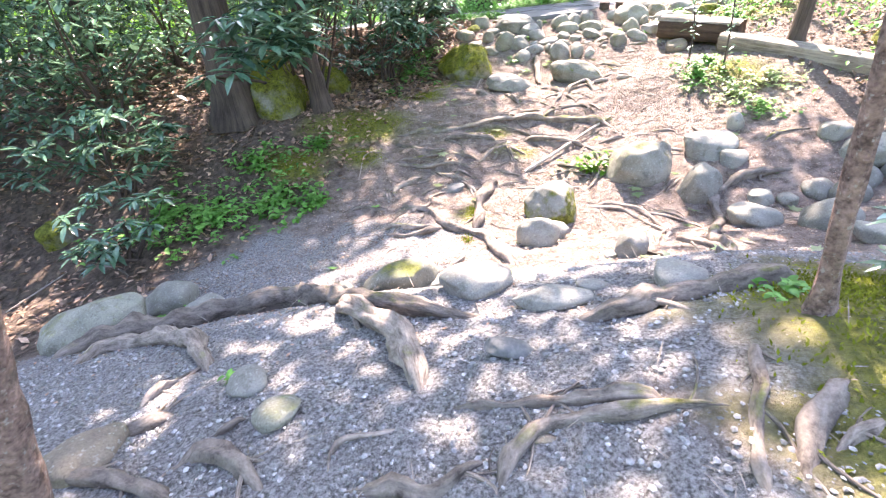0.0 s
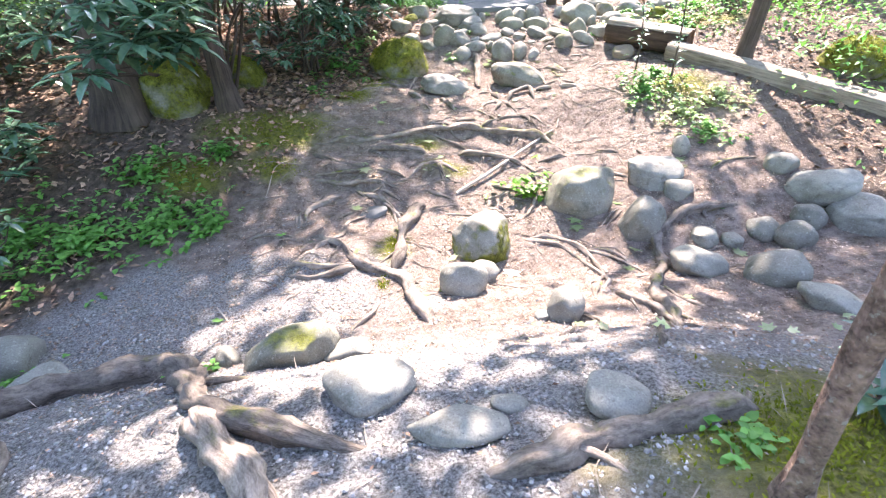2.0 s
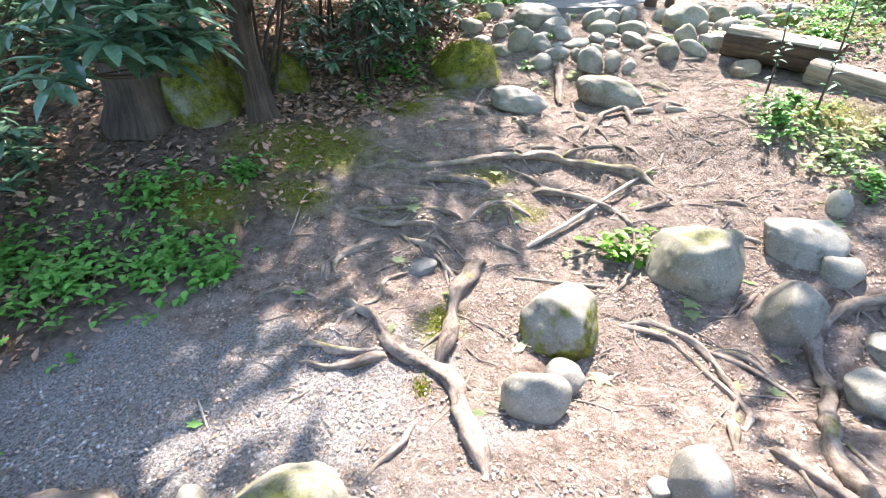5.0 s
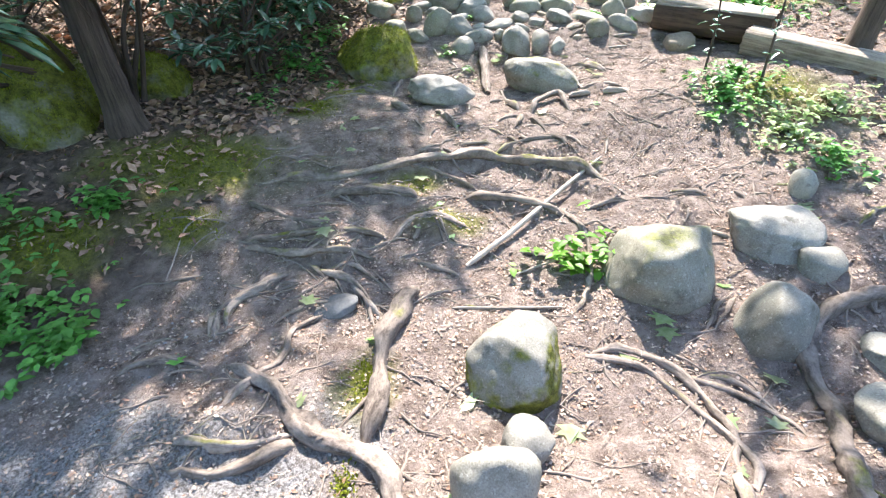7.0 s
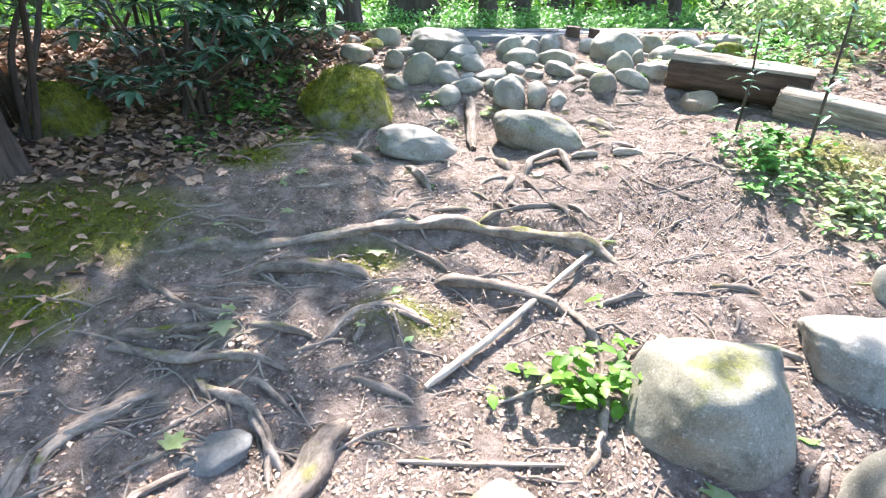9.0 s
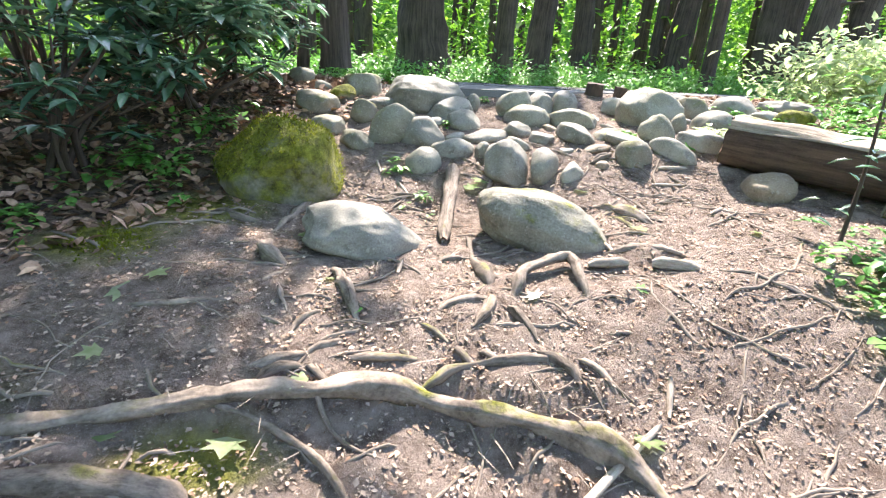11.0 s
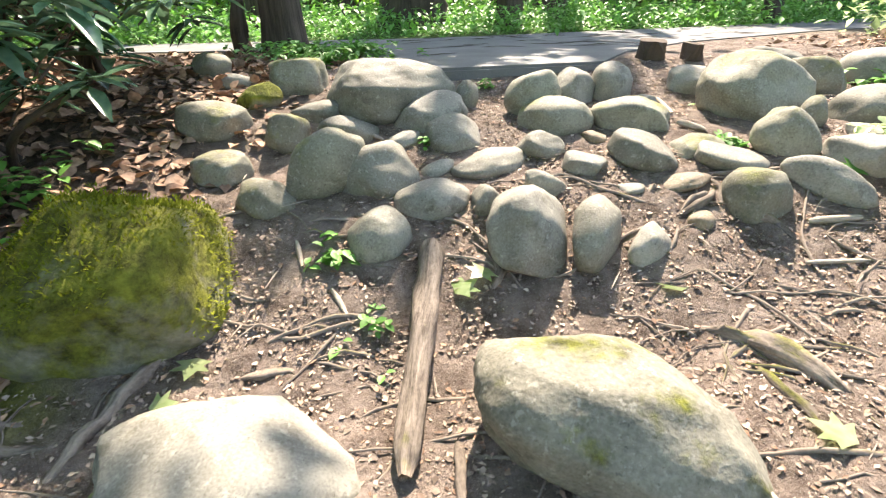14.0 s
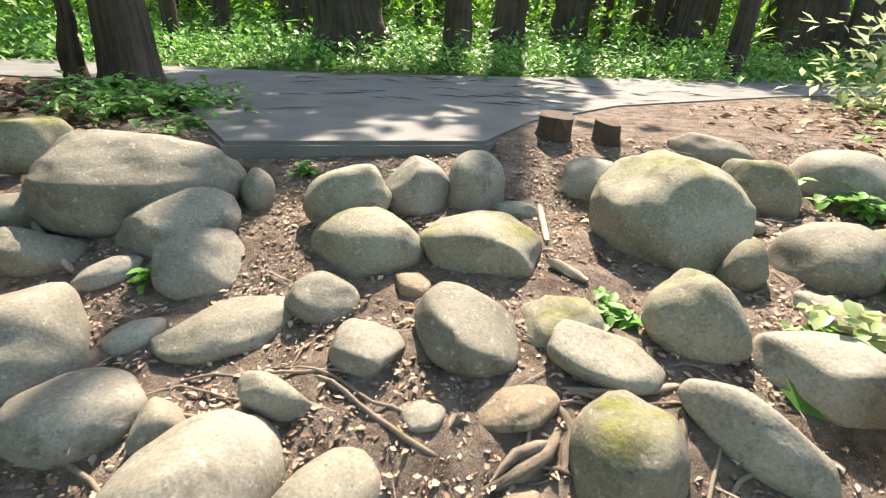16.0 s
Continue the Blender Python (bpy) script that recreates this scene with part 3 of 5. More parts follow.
for row in [
    (2.24, 10.17, 0.53, 0.43, 0.38, 0.26, 4.88, -6.0), (2.67, 10.15, 0.54, 0.47, 0.33, 0.22, -9.12, 3.0), (2.14, 10.35, 0.62, 0.37, 0.26, 0.29, 7.27, -35.0),
    (3.47, 10.28, 0.61, 0.65, 0.65, 0.49, -30.09, 4.0), (4.02, 10.54, 0.66, 0.39, 0.25, 0.27, -37.59, 28.0), (3.58, 9.92, 0.55, 0.15, 0.18, 0.22, -38.51, 20.0),
    (3.26, 9.63, 0.51, 0.31, 0.23, 0.26, -35.59, 38.0), (2.87, 9.73, 0.45, 0.27, 0.26, 0.14, -20.04, 0.0), (0.99, 9.6, 0.47, 0.44, 0.26, 0.29, 21.92, -48.0),
    (0.74, 9.49, 0.35, 0.27, 0.27, 0.18, 28.94, 5.0), (0.48, 9.71, 0.43, 0.29, 0.29, 0.2, 31.7, 0.0), (0.33, 10.12, 0.58, 0.41, 0.34, 0.25, 29.9, 10.0),
]:
    river_stone(*row, "moss", int(row[0] * 100) + int(row[1] * 37))
for row in [
    (0.67, 10.79, 0.72, 0.39, 0.37, 0.27, 19.52, 0.0), (-0.01, 11.13, 0.78, 0.26, 0.28, 0.21, 26.99, 0.0), (0.75, 10.01, 0.53, 0.25, 0.21, 0.23, 23.33, 30.0),
    (4.25, 9.94, 0.56, 0.4, 0.31, 0.22, -45.14, 4.0), (2.93, 9.28, 0.35, 0.3, 0.34, 0.27, -32.21, 14.0), (2.12, 5.66, -0.62, 0.74, 0.8, 0.62, -36.0, 5.0),
    (-0.56, 3.45, -0.6, 0.64, 0.42, 0.42, 25.0, -26.0), (-3.08, 3.29, -0.69, 0.85, 0.58, 0.41, 43.1, -8.0), (-0.88, 1.59, -0.08, 0.22, 0.18, 0.08, 29.04, 0.0),
]:
    river_stone(*row, "moss", int(row[0] * 100) + int(row[1] * 37))
for row in [
    (2.67, 9.44, 0.37, 0.25, 0.18, 0.08, -15.48, -9.0), (2.41, 9.94, 0.47, 0.13, 0.14, 0.08, -0.76, 0.0), (2.65, 9.2, 0.28, 0.12, 0.14, 0.08, -26.31, 0.0),
    (3.69, 8.76, 0.23, 0.38, 0.34, 0.25, -38.69, -3.0), (-1.75, 1.51, -0.17, 0.38, 0.31, 0.12, 49.25, 0.0), (0.22, 1.28, 0.01, 0.11, 0.05, 0.02, -9.76, -6.0),
]:
    river_stone(*row, "brown", int(row[0] * 100) + int(row[1] * 37))
for row in [
    (0.49, 10.45, 0.66, 0.28, 0.24, 0.17, 24.62, -10.0), (4.77, 10.08, 0.62, 0.35, 0.31, 0.22, -49.12, 0.0), (0.28, 9.04, 0.2, 0.93, 0.92, 0.71, 24.8, 8.0),
    (6.2, 7.28, 0.29, 0.89, 0.73, 0.53, -42.4, 0.0), (6.46, 6.83, 0.15, 0.64, 0.47, 0.33, -45.7, 0.0), (-5.09, 5.6, -0.83, 0.41, 0.49, 0.45, 42.23, 0.0),
    (-2.59, 7.66, 0.3, 0.94, 1.06, 1.01, 24.48, 0.0), (-1.93, 8.42, 0.25, 0.59, 0.69, 0.51, 17.17, 0.0),
]:
    river_stone(*row, "mossy", int(row[0] * 100) + int(row[1] * 37))
for row in [
    (2.03, 8.33, 0.04, 0.93, 0.52, 0.39, -23.71, 13.0),
]:
    river_stone(*row, "longmoss", int(row[0] * 100) + int(row[1] * 37))
for row in [
    (0.97, 5.03, -0.75, 0.59, 0.64, 0.53, -13.82, 8.0),
]:
    river_stone(*row, "halfmoss", int(row[0] * 100) + int(row[1] * 37))
for row in [
    (-0.1, 5.6, -0.66, 0.31, 0.23, 0.09, 11.04, -6.0), (0.17, 1.83, -0.01, 0.25, 0.14, 0.06, -5.4, 12.0),
]:
    river_stone(*row, "dark", int(row[0] * 100) + int(row[1] * 37))


# ---- roots, sticks and logs ----
def smooth_line(points, step=0.04):
    pts = [np.array(p, float) for p in points]
    pts = [2 * pts[0] - pts[1]] + pts + [2 * pts[-1] - pts[-2]]
    out = []
    for a, b, c, d in zip(pts, pts[1:], pts[2:], pts[3:]):
        n = max(2, int(np.linalg.norm(c - b) / step))
        for i in range(n):
            s = i / n
            out.append(0.5 * (2 * b + (c - a) * s + (2 * a - 5 * b + 4 * c - d) * s * s + (3 * b - a - 3 * c + d) * s ** 3))
    out.append(pts[-2])
    return np.array(out)


def tube(name, line, radii, material, parent=None, sides=9, lumpy=0.18, seed=0, flute=0.0, label="", ridged=0.0):
    """A swept, uneven round limb along a line of 3D points."""
    line = np.asarray(line, float)
    tang = np.gradient(line, axis=0)
    tang /= np.linalg.norm(tang, axis=1)[:, None] + 1e-9
    ref = np.array([0, 0, 1.0]) if abs(tang[:, 2]).mean() < 0.8 else np.array([1.0, 0, 0])
    u = np.cross(tang, ref)
    u /= np.linalg.norm(u, axis=1)[:, None] + 1e-9
    v = np.cross(u, tang)
    ang = np.arange(sides) * 2 * math.pi / sides
    verts, grain = [], []
    run = np.concatenate([[0], np.cumsum(np.linalg.norm(np.diff(line, axis=0), axis=1))])
    for i, p in enumerate(line):
        for a in ang:
            grain.append((radii[0] * math.cos(a) + seed, radii[0] * math.sin(a), run[i] * 0.09))
            q = p * 6 + np.array([math.cos(a), math.sin(a), seed * 3.1])
            rr = radii[i] * (1 + lumpy * noise.noise(q) + flute * math.sin(a * 5 + seed))
            if ridged:
                rr *= 1 + ridged * noise.noise((math.cos(a) * 2.6 + seed, math.sin(a) * 2.6, i * 0.09)) + 0.4 * ridged * noise.noise((math.cos(a) * 6, math.sin(a) * 6 + seed, i * 0.22))
            verts.append(tuple(p + rr * (math.cos(a) * u[i] + math.sin(a) * v[i])))
    faces = []
    for i in range(len(line) - 1):
        for k in range(sides):
            k2 = (k + 1) % sides
            faces.append((i * sides + k, i * sides + k2, (i + 1) * sides + k2, (i + 1) * sides + k))
    faces.append(tuple(range(sides)))
    faces.append(tuple(reversed(range((len(line) - 1) * sides, len(line) * sides))))
    return link(name, verts, faces, material, parent, label, True, grain)


def root(points, r0, r1, kind="root", seed=0):
    flat = smooth_line([(x, y) for x, y in points])
    n = len(flat)
    s = np.linspace(0, 1, n)
    radii = r0 + (r1 - r0) * s
    if kind in ("root", "arch"):
        wob = np.array([noise.noise((a * 4, b * 4, seed)) for a, b in flat])
        ends = np.clip(np.minimum(s, 1 - s) / (0.12 if n > 16 else 0.3), 0, 1)
        proud = 0.38 + 0.45 * min(1, max(0, (r0 + r1) / 0.07 - 1))
        lift = radii * (proud * ends - 0.95 * (1 - ends)) + 0.02 * wob * ends
        kink = np.array([noise.noise((a * 11, b * 11, seed + 9)) for a, b in flat])
        flat = flat + np.stack([wob, np.roll(wob, 3)], 1) * 0.022 + np.stack([np.roll(kink, 2), kink], 1) * 0.014
        if kind == "arch":
            lift, radii = lift + 0.05 * np.sin(s * math.pi), radii * 0.85
        radii = radii * (0.25 + 0.8 * ends) * (1.05 + 0.5 * wob + 0.25 * kink)
    else:
        radii = radii * (0.55 + 0.5 * np.clip(np.minimum(s, 1 - s) / 0.08, 0, 1) ** 0.5)
        lift = radii * 0.85
    z = ground_z(flat[:, 0], flat[:, 1])
    if n > 8:
        z = np.convolve(np.pad(z, 4, mode="edge"), np.ones(9) / 9, "valid")
    z = z + lift
    if kind in ("stick", "wood", "log"):
        z = np.maximum(z, z[0] + (z[-1] - z[0]) * s + 0.004)
    line = np.column_stack([flat, z])
    name, label, mat = {"root": ("tree_root", "grey-brown bare tree root crossing the trail", ROOT), "arch": ("tree_root", "arching bare root lifted clear of the earth", ROOT),
                        "stick": ("fallen_stick", "thin weathered stick lying on the trail", DEADWOOD), "wood": ("wood_chunk", "pale chunk of rotten wood on the earth", DEADWOOD),
                        "log": ("small_log", "peeling grey-brown log lying up the slope", ROOT)}[kind]
    ob = tube(name, line, radii, mat, sides=14 if r0 + r1 > 0.03 else 9, lumpy=0.5 if kind != "stick" else 0.25, seed=seed, flute=0.05 if kind != "stick" else 0.0, ridged=0.5 if kind != "stick" else 0.15)
    if kind == "root" and r0 + r1 > 0.036:
        q = random.Random(seed)
        for _ in range(3):
            i = q.randrange(1, n - 1)
            p, away = line[i], math.atan2(*(line[i + 1] - line[i - 1])[1::-1]) + q.choice((-1, 1)) * q.uniform(0.4, 1.2)
            length, rr = q.uniform(0.12, 0.42), radii[i] * q.uniform(0.25, 0.45)
            steps = np.linspace(0, 1, 7)
            bx, by = p[0] + np.cos(away + steps * q.uniform(-0.8, 0.8)) * length * steps, p[1] + np.sin(away + steps * q.uniform(-0.8, 0.8)) * length * steps
            bz = ground_z(bx, by) + rr * (0.5 - 1.6 * steps ** 3) + (p[2] - gz(p[0], p[1])) * (1 - steps) ** 2 * 0.6
            tube("rootlet", np.column_stack([bx, by, bz]), rr * (1 - 0.55 * steps), mat, ob, 7, 0.3, seed)
    tagged(ob, label, {"tree_root": "root", "fallen_stick": "stick", "wood_chunk": "wood", "small_log": "log"}[name], "roots and sticks of the trail")


root(((-3.22, 2.75), (-2.87, 3.07), (-2.41, 3.23), (-1.96, 3.4), (-1.31, 3.4), (-0.78, 2.68), (-0.37, 2.42), (0.2, 2.24)), 0.095, 0.05, "root", 0)
root(((-0.83, 2.65), (-0.45, 2.19), (-0.3, 1.86), (-0.25, 1.63)), 0.08, 0.05, "root", 1)
root(((-2.79, 2.6), (-2.56, 2.91), (-1.87, 2.61), (-1.44, 2.09)), 0.069, 0.043, "root", 2)
root(((0.49, 2.01), (0.8, 2.06), (1.17, 2.14), (1.7, 2.19)), 0.052, 0.043, "root", 3)
root(((-0.11, 1.51), (0.25, 1.45), (0.54, 1.4), (0.69, 1.34)), 0.017, 0.026, "root", 4)
root(((0.03, 1.07), (0.16, 1.28), (0.33, 1.34), (0.56, 1.33), (0.93, 1.29)), 0.034, 0.017, "root", 5)
root(((-0.59, 1.27), (-0.57, 1.39), (-0.34, 1.44), (-0.29, 1.48)), 0.01, 0.015, "root", 6)
root(((-0.53, 1.19), (-0.34, 1.16), (-0.19, 1.11), (-0.01, 1.23), (0.09, 1.24)), 0.026, 0.026, "root", 7)
root(((-1.82, 1.4), (-1.56, 1.36), (-1.17, 1.22)), 0.03, 0.03, "root", 8)
root(((-1.32, 1.32), (-1.18, 1.43), (-1.0, 1.35), (-0.8, 1.17)), 0.022, 0.03, "root", 9)
root(((-0.92, 1.32), (-0.96, 1.5)), 0.017, 0.01, "root", 10)
root(((-1.17, 1.52), (-1.02, 1.6)), 0.017, 0.017, "root", 11)
root(((-1.68, 1.61), (-1.46, 1.77)), 0.047, 0.039, "root", 12)
root(((1.11, 1.59), (0.95, 1.25), (0.79, 0.93)), 0.017, 0.022, "root", 13)
root(((1.3, 1.42), (1.28, 1.33), (1.05, 1.12), (0.91, 0.91)), 0.022, 0.034, "root", 14)
root(((1.07, 1.04), (1.27, 1.14)), 0.026, 0.017, "root", 15)
root(((-1.73, 1.85), (-1.66, 2.1)), 0.03, 0.026, "root", 16)
root(((-4.52, 4.95), (-3.98, 4.88), (-3.6, 4.62)), 0.013, 0.009, "root", 17)
root(((-1.39, 1.91), (-1.3, 1.94)), 0.017, 0.01, "root", 18)
root(((0.45, 5.79), (0.22, 5.3), (0.17, 4.83), (0.08, 4.53)), 0.05, 0.045, "root", 19)
root(((-0.75, 5.21), (-0.36, 4.9), (-0.16, 4.61), (0.15, 4.47), (0.3, 4.08), (0.42, 3.66)), 0.03, 0.05, "root", 20)
root(((-1.35, 5.18), (-1.06, 5.24), (-0.79, 5.17)), 0.025, 0.025, "root", 21)
root(((-0.83, 4.53), (-0.53, 4.46), (-0.16, 4.59)), 0.02, 0.03, "root", 22)
root(((-0.87, 5.42), (-0.84, 5.7), (-0.47, 5.91)), 0.015, 0.025, "root", 23)
root(((-0.3, 5.97), (0.04, 5.77), (0.16, 5.41)), 0.02, 0.02, "root", 24)
root(((1.39, 5.11), (1.74, 5.06), (1.93, 4.8), (1.97, 4.45), (1.76, 4.1), (1.67, 3.73)), 0.02, 0.02, "root", 25)
root(((2.01, 4.88), (2.25, 4.71), (2.32, 4.49)), 0.018, 0.012, "root", 26)
root(((3.71, 5.18), (3.36, 5.13), (2.99, 5.1), (2.7, 4.96), (2.61, 4.83), (2.56, 4.53), (2.19, 3.97), (2.11, 3.6), (2.06, 3.29), (2.25, 3.17)), 0.035, 0.05, "root", 27)
root(((1.86, 3.99), (1.98, 3.71), (2.04, 3.49), (1.98, 3.23)), 0.035, 0.03, "root", 28)
root(((2.3, 4.06), (2.33, 3.78), (2.46, 3.56)), 0.015, 0.015, "root", 29)
root(((-0.24, 3.71), (-0.07, 3.92), (0.05, 4.15)), 0.015, 0.015, "root", 30)
root(((1.27, 3.25), (1.49, 3.65), (1.58, 3.3)), 0.015, 0.012, "root", 31)
root(((2.18, 5.13), (2.46, 5.37)), 0.014, 0.01, "root", 32)
root(((2.48, 6.03), (2.69, 6.24), (2.73, 6.01)), 0.016, 0.016, "root", 33)
root(((3.55, 5.69), (3.85, 5.81), (4.17, 5.79)), 0.02, 0.015, "root", 34)
root(((2.01, 3.5), (1.59, 2.78), (1.59, 2.7)), 0.02, 0.015, "root", 35)
root(((-0.94, 6.92), (-0.12, 6.89), (0.31, 6.96), (0.86, 7.05), (1.36, 7.04), (1.83, 6.89), (2.09, 6.65), (2.24, 6.42)), 0.028, 0.042, "root", 36)
root(((-0.2, 6.68), (0.34, 6.68), (0.55, 6.65)), 0.04, 0.025, "root", 37)
root(((0.9, 6.64), (1.25, 6.52), (1.66, 6.32)), 0.03, 0.025, "root", 38)
root(((0.46, 6.98), (0.79, 6.9), (1.04, 6.67)), 0.015, 0.015, "root", 39)
root(((-0.87, 6.74), (-0.49, 6.41), (-0.1, 6.23)), 0.02, 0.025, "root", 40)
root(((-0.83, 6.23), (-0.5, 6.12), (-0.25, 6.06), (0.09, 6.03)), 0.025, 0.03, "root", 41)
root(((0.28, 6.18), (0.5, 6.34), (0.85, 6.32)), 0.025, 0.03, "root", 42)
root(((-0.05, 5.87), (0.07, 5.71), (0.22, 5.48)), 0.02, 0.02, "root", 43)
root(((-0.31, 6.02), (-0.18, 5.84)), 0.018, 0.014, "root", 44)
root(((1.31, 5.11), (1.61, 5.01), (1.81, 4.83), (1.92, 4.56), (1.96, 4.31), (1.81, 4.07)), 0.018, 0.02, "root", 45)
root(((1.84, 4.92), (2.14, 4.71), (2.31, 4.5), (2.33, 4.34)), 0.015, 0.012, "root", 46)
root(((2.22, 5.09), (2.36, 5.22), (2.49, 5.35)), 0.015, 0.015, "root", 47)
root(((-0.61, 4.75), (-0.54, 4.92), (-0.37, 5.15), (-0.34, 5.41), (-0.11, 5.55)), 0.02, 0.015, "root", 48)
root(((-0.81, 4.67), (-0.54, 4.57), (-0.18, 4.64)), 0.025, 0.02, "root", 49)
root(((-0.82, 5.4), (-0.85, 5.69), (-0.69, 5.79), (-0.46, 5.93)), 0.02, 0.02, "root", 50)
root(((-0.8, 6.26), (-0.61, 6.21), (-0.2, 6.21), (0.26, 6.22)), 0.018, 0.022, "root", 51)
root(((0.44, 6.17), (0.61, 6.3), (0.86, 6.28)), 0.03, 0.025, "root", 52)
root(((-0.21, 5.93), (-0.01, 5.93), (0.23, 5.76)), 0.02, 0.02, "root", 53)
root(((-0.3, 6.07), (-0.12, 6.07), (0.14, 6.0)), 0.02, 0.02, "root", 54)
root(((-0.01, 5.83), (0.09, 5.67), (0.2, 5.49)), 0.022, 0.03, "root", 55)
root(((-0.49, 6.45), (-0.28, 6.32), (-0.09, 6.23)), 0.02, 0.02, "root", 56)
root(((1.63, 6.49), (1.72, 6.25), (1.72, 6.05)), 0.025, 0.02, "root", 57)
root(((1.75, 6.34), (2.03, 6.39), (2.25, 6.34)), 0.018, 0.012, "root", 58)
root(((1.75, 6.25), (1.71, 5.85), (1.56, 5.53), (1.44, 5.41)), 0.016, 0.016, "root", 59)
root(((1.92, 5.54), (2.09, 5.46), (2.22, 5.27)), 0.018, 0.02, "root", 60)
root(((0.39, 5.99), (0.64, 5.89), (0.77, 5.81)), 0.02, 0.02, "root", 61)
root(((1.17, 6.07), (1.38, 5.95), (1.54, 5.87)), 0.02, 0.015, "root", 62)
root(((-0.78, 5.5), (-0.78, 5.71), (-0.62, 5.86), (-0.4, 5.96)), 0.02, 0.025, "root", 63)
root(((-0.48, 5.5), (-0.34, 5.57), (-0.22, 5.62), (0.04, 5.59)), 0.025, 0.02, "root", 64)
root(((2.52, 5.96), (2.63, 5.85), (2.7, 5.74)), 0.018, 0.012, "root", 65)
root(((2.51, 6.39), (2.69, 6.3), (2.79, 6.18)), 0.02, 0.014, "root", 66)
root(((2.94, 6.22), (2.97, 6.08)), 0.014, 0.01, "root", 67)
root(((1.23, 7.1), (1.48, 7.17), (1.9, 7.2), (2.09, 7.04)), 0.02, 0.016, "root", 68)
root(((0.46, 7.49), (0.5, 7.67), (0.57, 7.82)), 0.016, 0.013, "root", 69)
root(((0.8, 7.77), (0.9, 7.58), (0.97, 7.39)), 0.023, 0.019, "root", 70)
root(((0.76, 7.2), (0.87, 7.28), (0.92, 7.32)), 0.019, 0.013, "root", 71)
root(((0.54, 7.15), (0.71, 7.18), (0.82, 7.24)), 0.019, 0.013, "root", 72)
root(((0.59, 7.07), (0.69, 7.13), (0.79, 7.16)), 0.019, 0.019, "root", 73)
root(((0.78, 7.18), (0.9, 7.07)), 0.016, 0.013, "root", 74)
root(((0.89, 7.21), (1.07, 7.2), (1.27, 7.21)), 0.013, 0.019, "root", 75)
root(((1.15, 7.26), (1.19, 7.16)), 0.013, 0.013, "root", 76)
root(((1.68, 7.59), (1.79, 7.77), (1.91, 7.86), (2.05, 7.92), (2.06, 7.73), (2.06, 7.56)), 0.033, 0.026, "arch", 77)
root(((1.3, 7.47), (1.43, 7.54), (1.59, 7.59)), 0.019, 0.026, "root", 78)
root(((1.61, 7.61), (1.54, 7.45), (1.45, 7.35)), 0.023, 0.013, "root", 79)
root(((1.65, 7.55), (1.71, 7.44), (1.77, 7.29)), 0.023, 0.013, "root", 80)
root(((1.72, 7.26), (1.83, 7.16), (1.89, 7.05)), 0.019, 0.023, "root", 81)
root(((1.86, 7.23), (1.99, 7.13), (2.05, 7.01)), 0.013, 0.013, "root", 82)
root(((1.23, 7.41), (1.38, 7.29)), 0.013, 0.01, "root", 83)
root(((1.38, 7.27), (1.46, 7.13)), 0.013, 0.013, "root", 84)
root(((1.48, 7.26), (1.6, 7.18)), 0.016, 0.016, "root", 85)
root(((-0.14, 7.4), (0.17, 7.44), (0.39, 7.51)), 0.014, 0.013, "root", 86)
root(((0.51, 7.43), (0.67, 7.38)), 0.013, 0.01, "root", 87)
root(((0.68, 7.34), (0.73, 7.42), (0.82, 7.48)), 0.013, 0.01, "root", 88)
root(((0.55, 7.68), (0.65, 7.45)), 0.012, 0.009, "root", 89)
root(((1.55, 8.42), (1.56, 8.04), (1.6, 7.68)), 0.018, 0.025, "root", 90)
root(((2.42, 8.75), (2.6, 8.59), (2.75, 8.34)), 0.025, 0.02, "root", 91)
root(((2.53, 8.56), (2.57, 8.22)), 0.02, 0.012, "root", 92)
root(((2.3, 8.01), (2.53, 7.97), (2.71, 7.9)), 0.02, 0.02, "root", 93)
root(((1.34, 7.99), (1.5, 8.09)), 0.02, 0.02, "root", 94)
root(((0.37, 8.24), (0.43, 8.45), (0.5, 8.71), (0.6, 8.82)), 0.02, 0.018, "root", 95)
root(((-0.09, 8.47), (0.21, 8.37), (0.43, 8.44)), 0.02, 0.018, "root", 96)
root(((0.39, 8.19), (0.43, 7.96), (0.55, 7.85)), 0.04, 0.04, "root", 97)
root(((0.79, 7.86), (0.89, 7.67)), 0.03, 0.03, "root", 98)
root(((1.73, 8.99), (1.77, 9.06), (1.75, 9.13)), 0.02, 0.02, "root", 99)
root(((2.57, 9.26), (2.73, 9.29), (2.8, 9.41)), 0.018, 0.02, "root", 100)
root(((2.8, 9.34), (2.82, 9.19), (3.0, 9.11)), 0.016, 0.016, "root", 101)
root(((2.5, 8.72), (2.61, 8.57), (2.76, 8.33)), 0.022, 0.03, "root", 102)
root(((0.79, 8.68), (0.9, 8.67), (1.02, 8.7)), 0.014, 0.014, "root", 103)
root(((3.01, 9.14), (3.13, 9.02), (3.21, 8.88)), 0.012, 0.012, "root", 104)
root(((2.77, 9.52), (2.9, 9.45), (3.06, 9.45), (3.23, 9.48)), 0.012, 0.014, "root", 105)
root(((3.12, 9.42), (3.08, 9.31), (3.04, 9.2)), 0.014, 0.012, "root", 106)
root(((2.78, 9.46), (2.8, 9.35), (2.75, 9.24)), 0.016, 0.012, "root", 107)
root(((2.48, 9.37), (2.55, 9.44)), 0.014, 0.02, "root", 108)
root(((2.58, 9.26), (2.66, 9.29), (2.76, 9.34)), 0.02, 0.014, "root", 109)
root(((0.81, 5.9), (1.17, 6.15), (1.75, 6.62), (2.16, 6.93)), 0.021, 0.014, "stick", 110)
root(((0.66, 5.51), (1.02, 5.48), (1.38, 5.46)), 0.01, 0.008, "stick", 111)
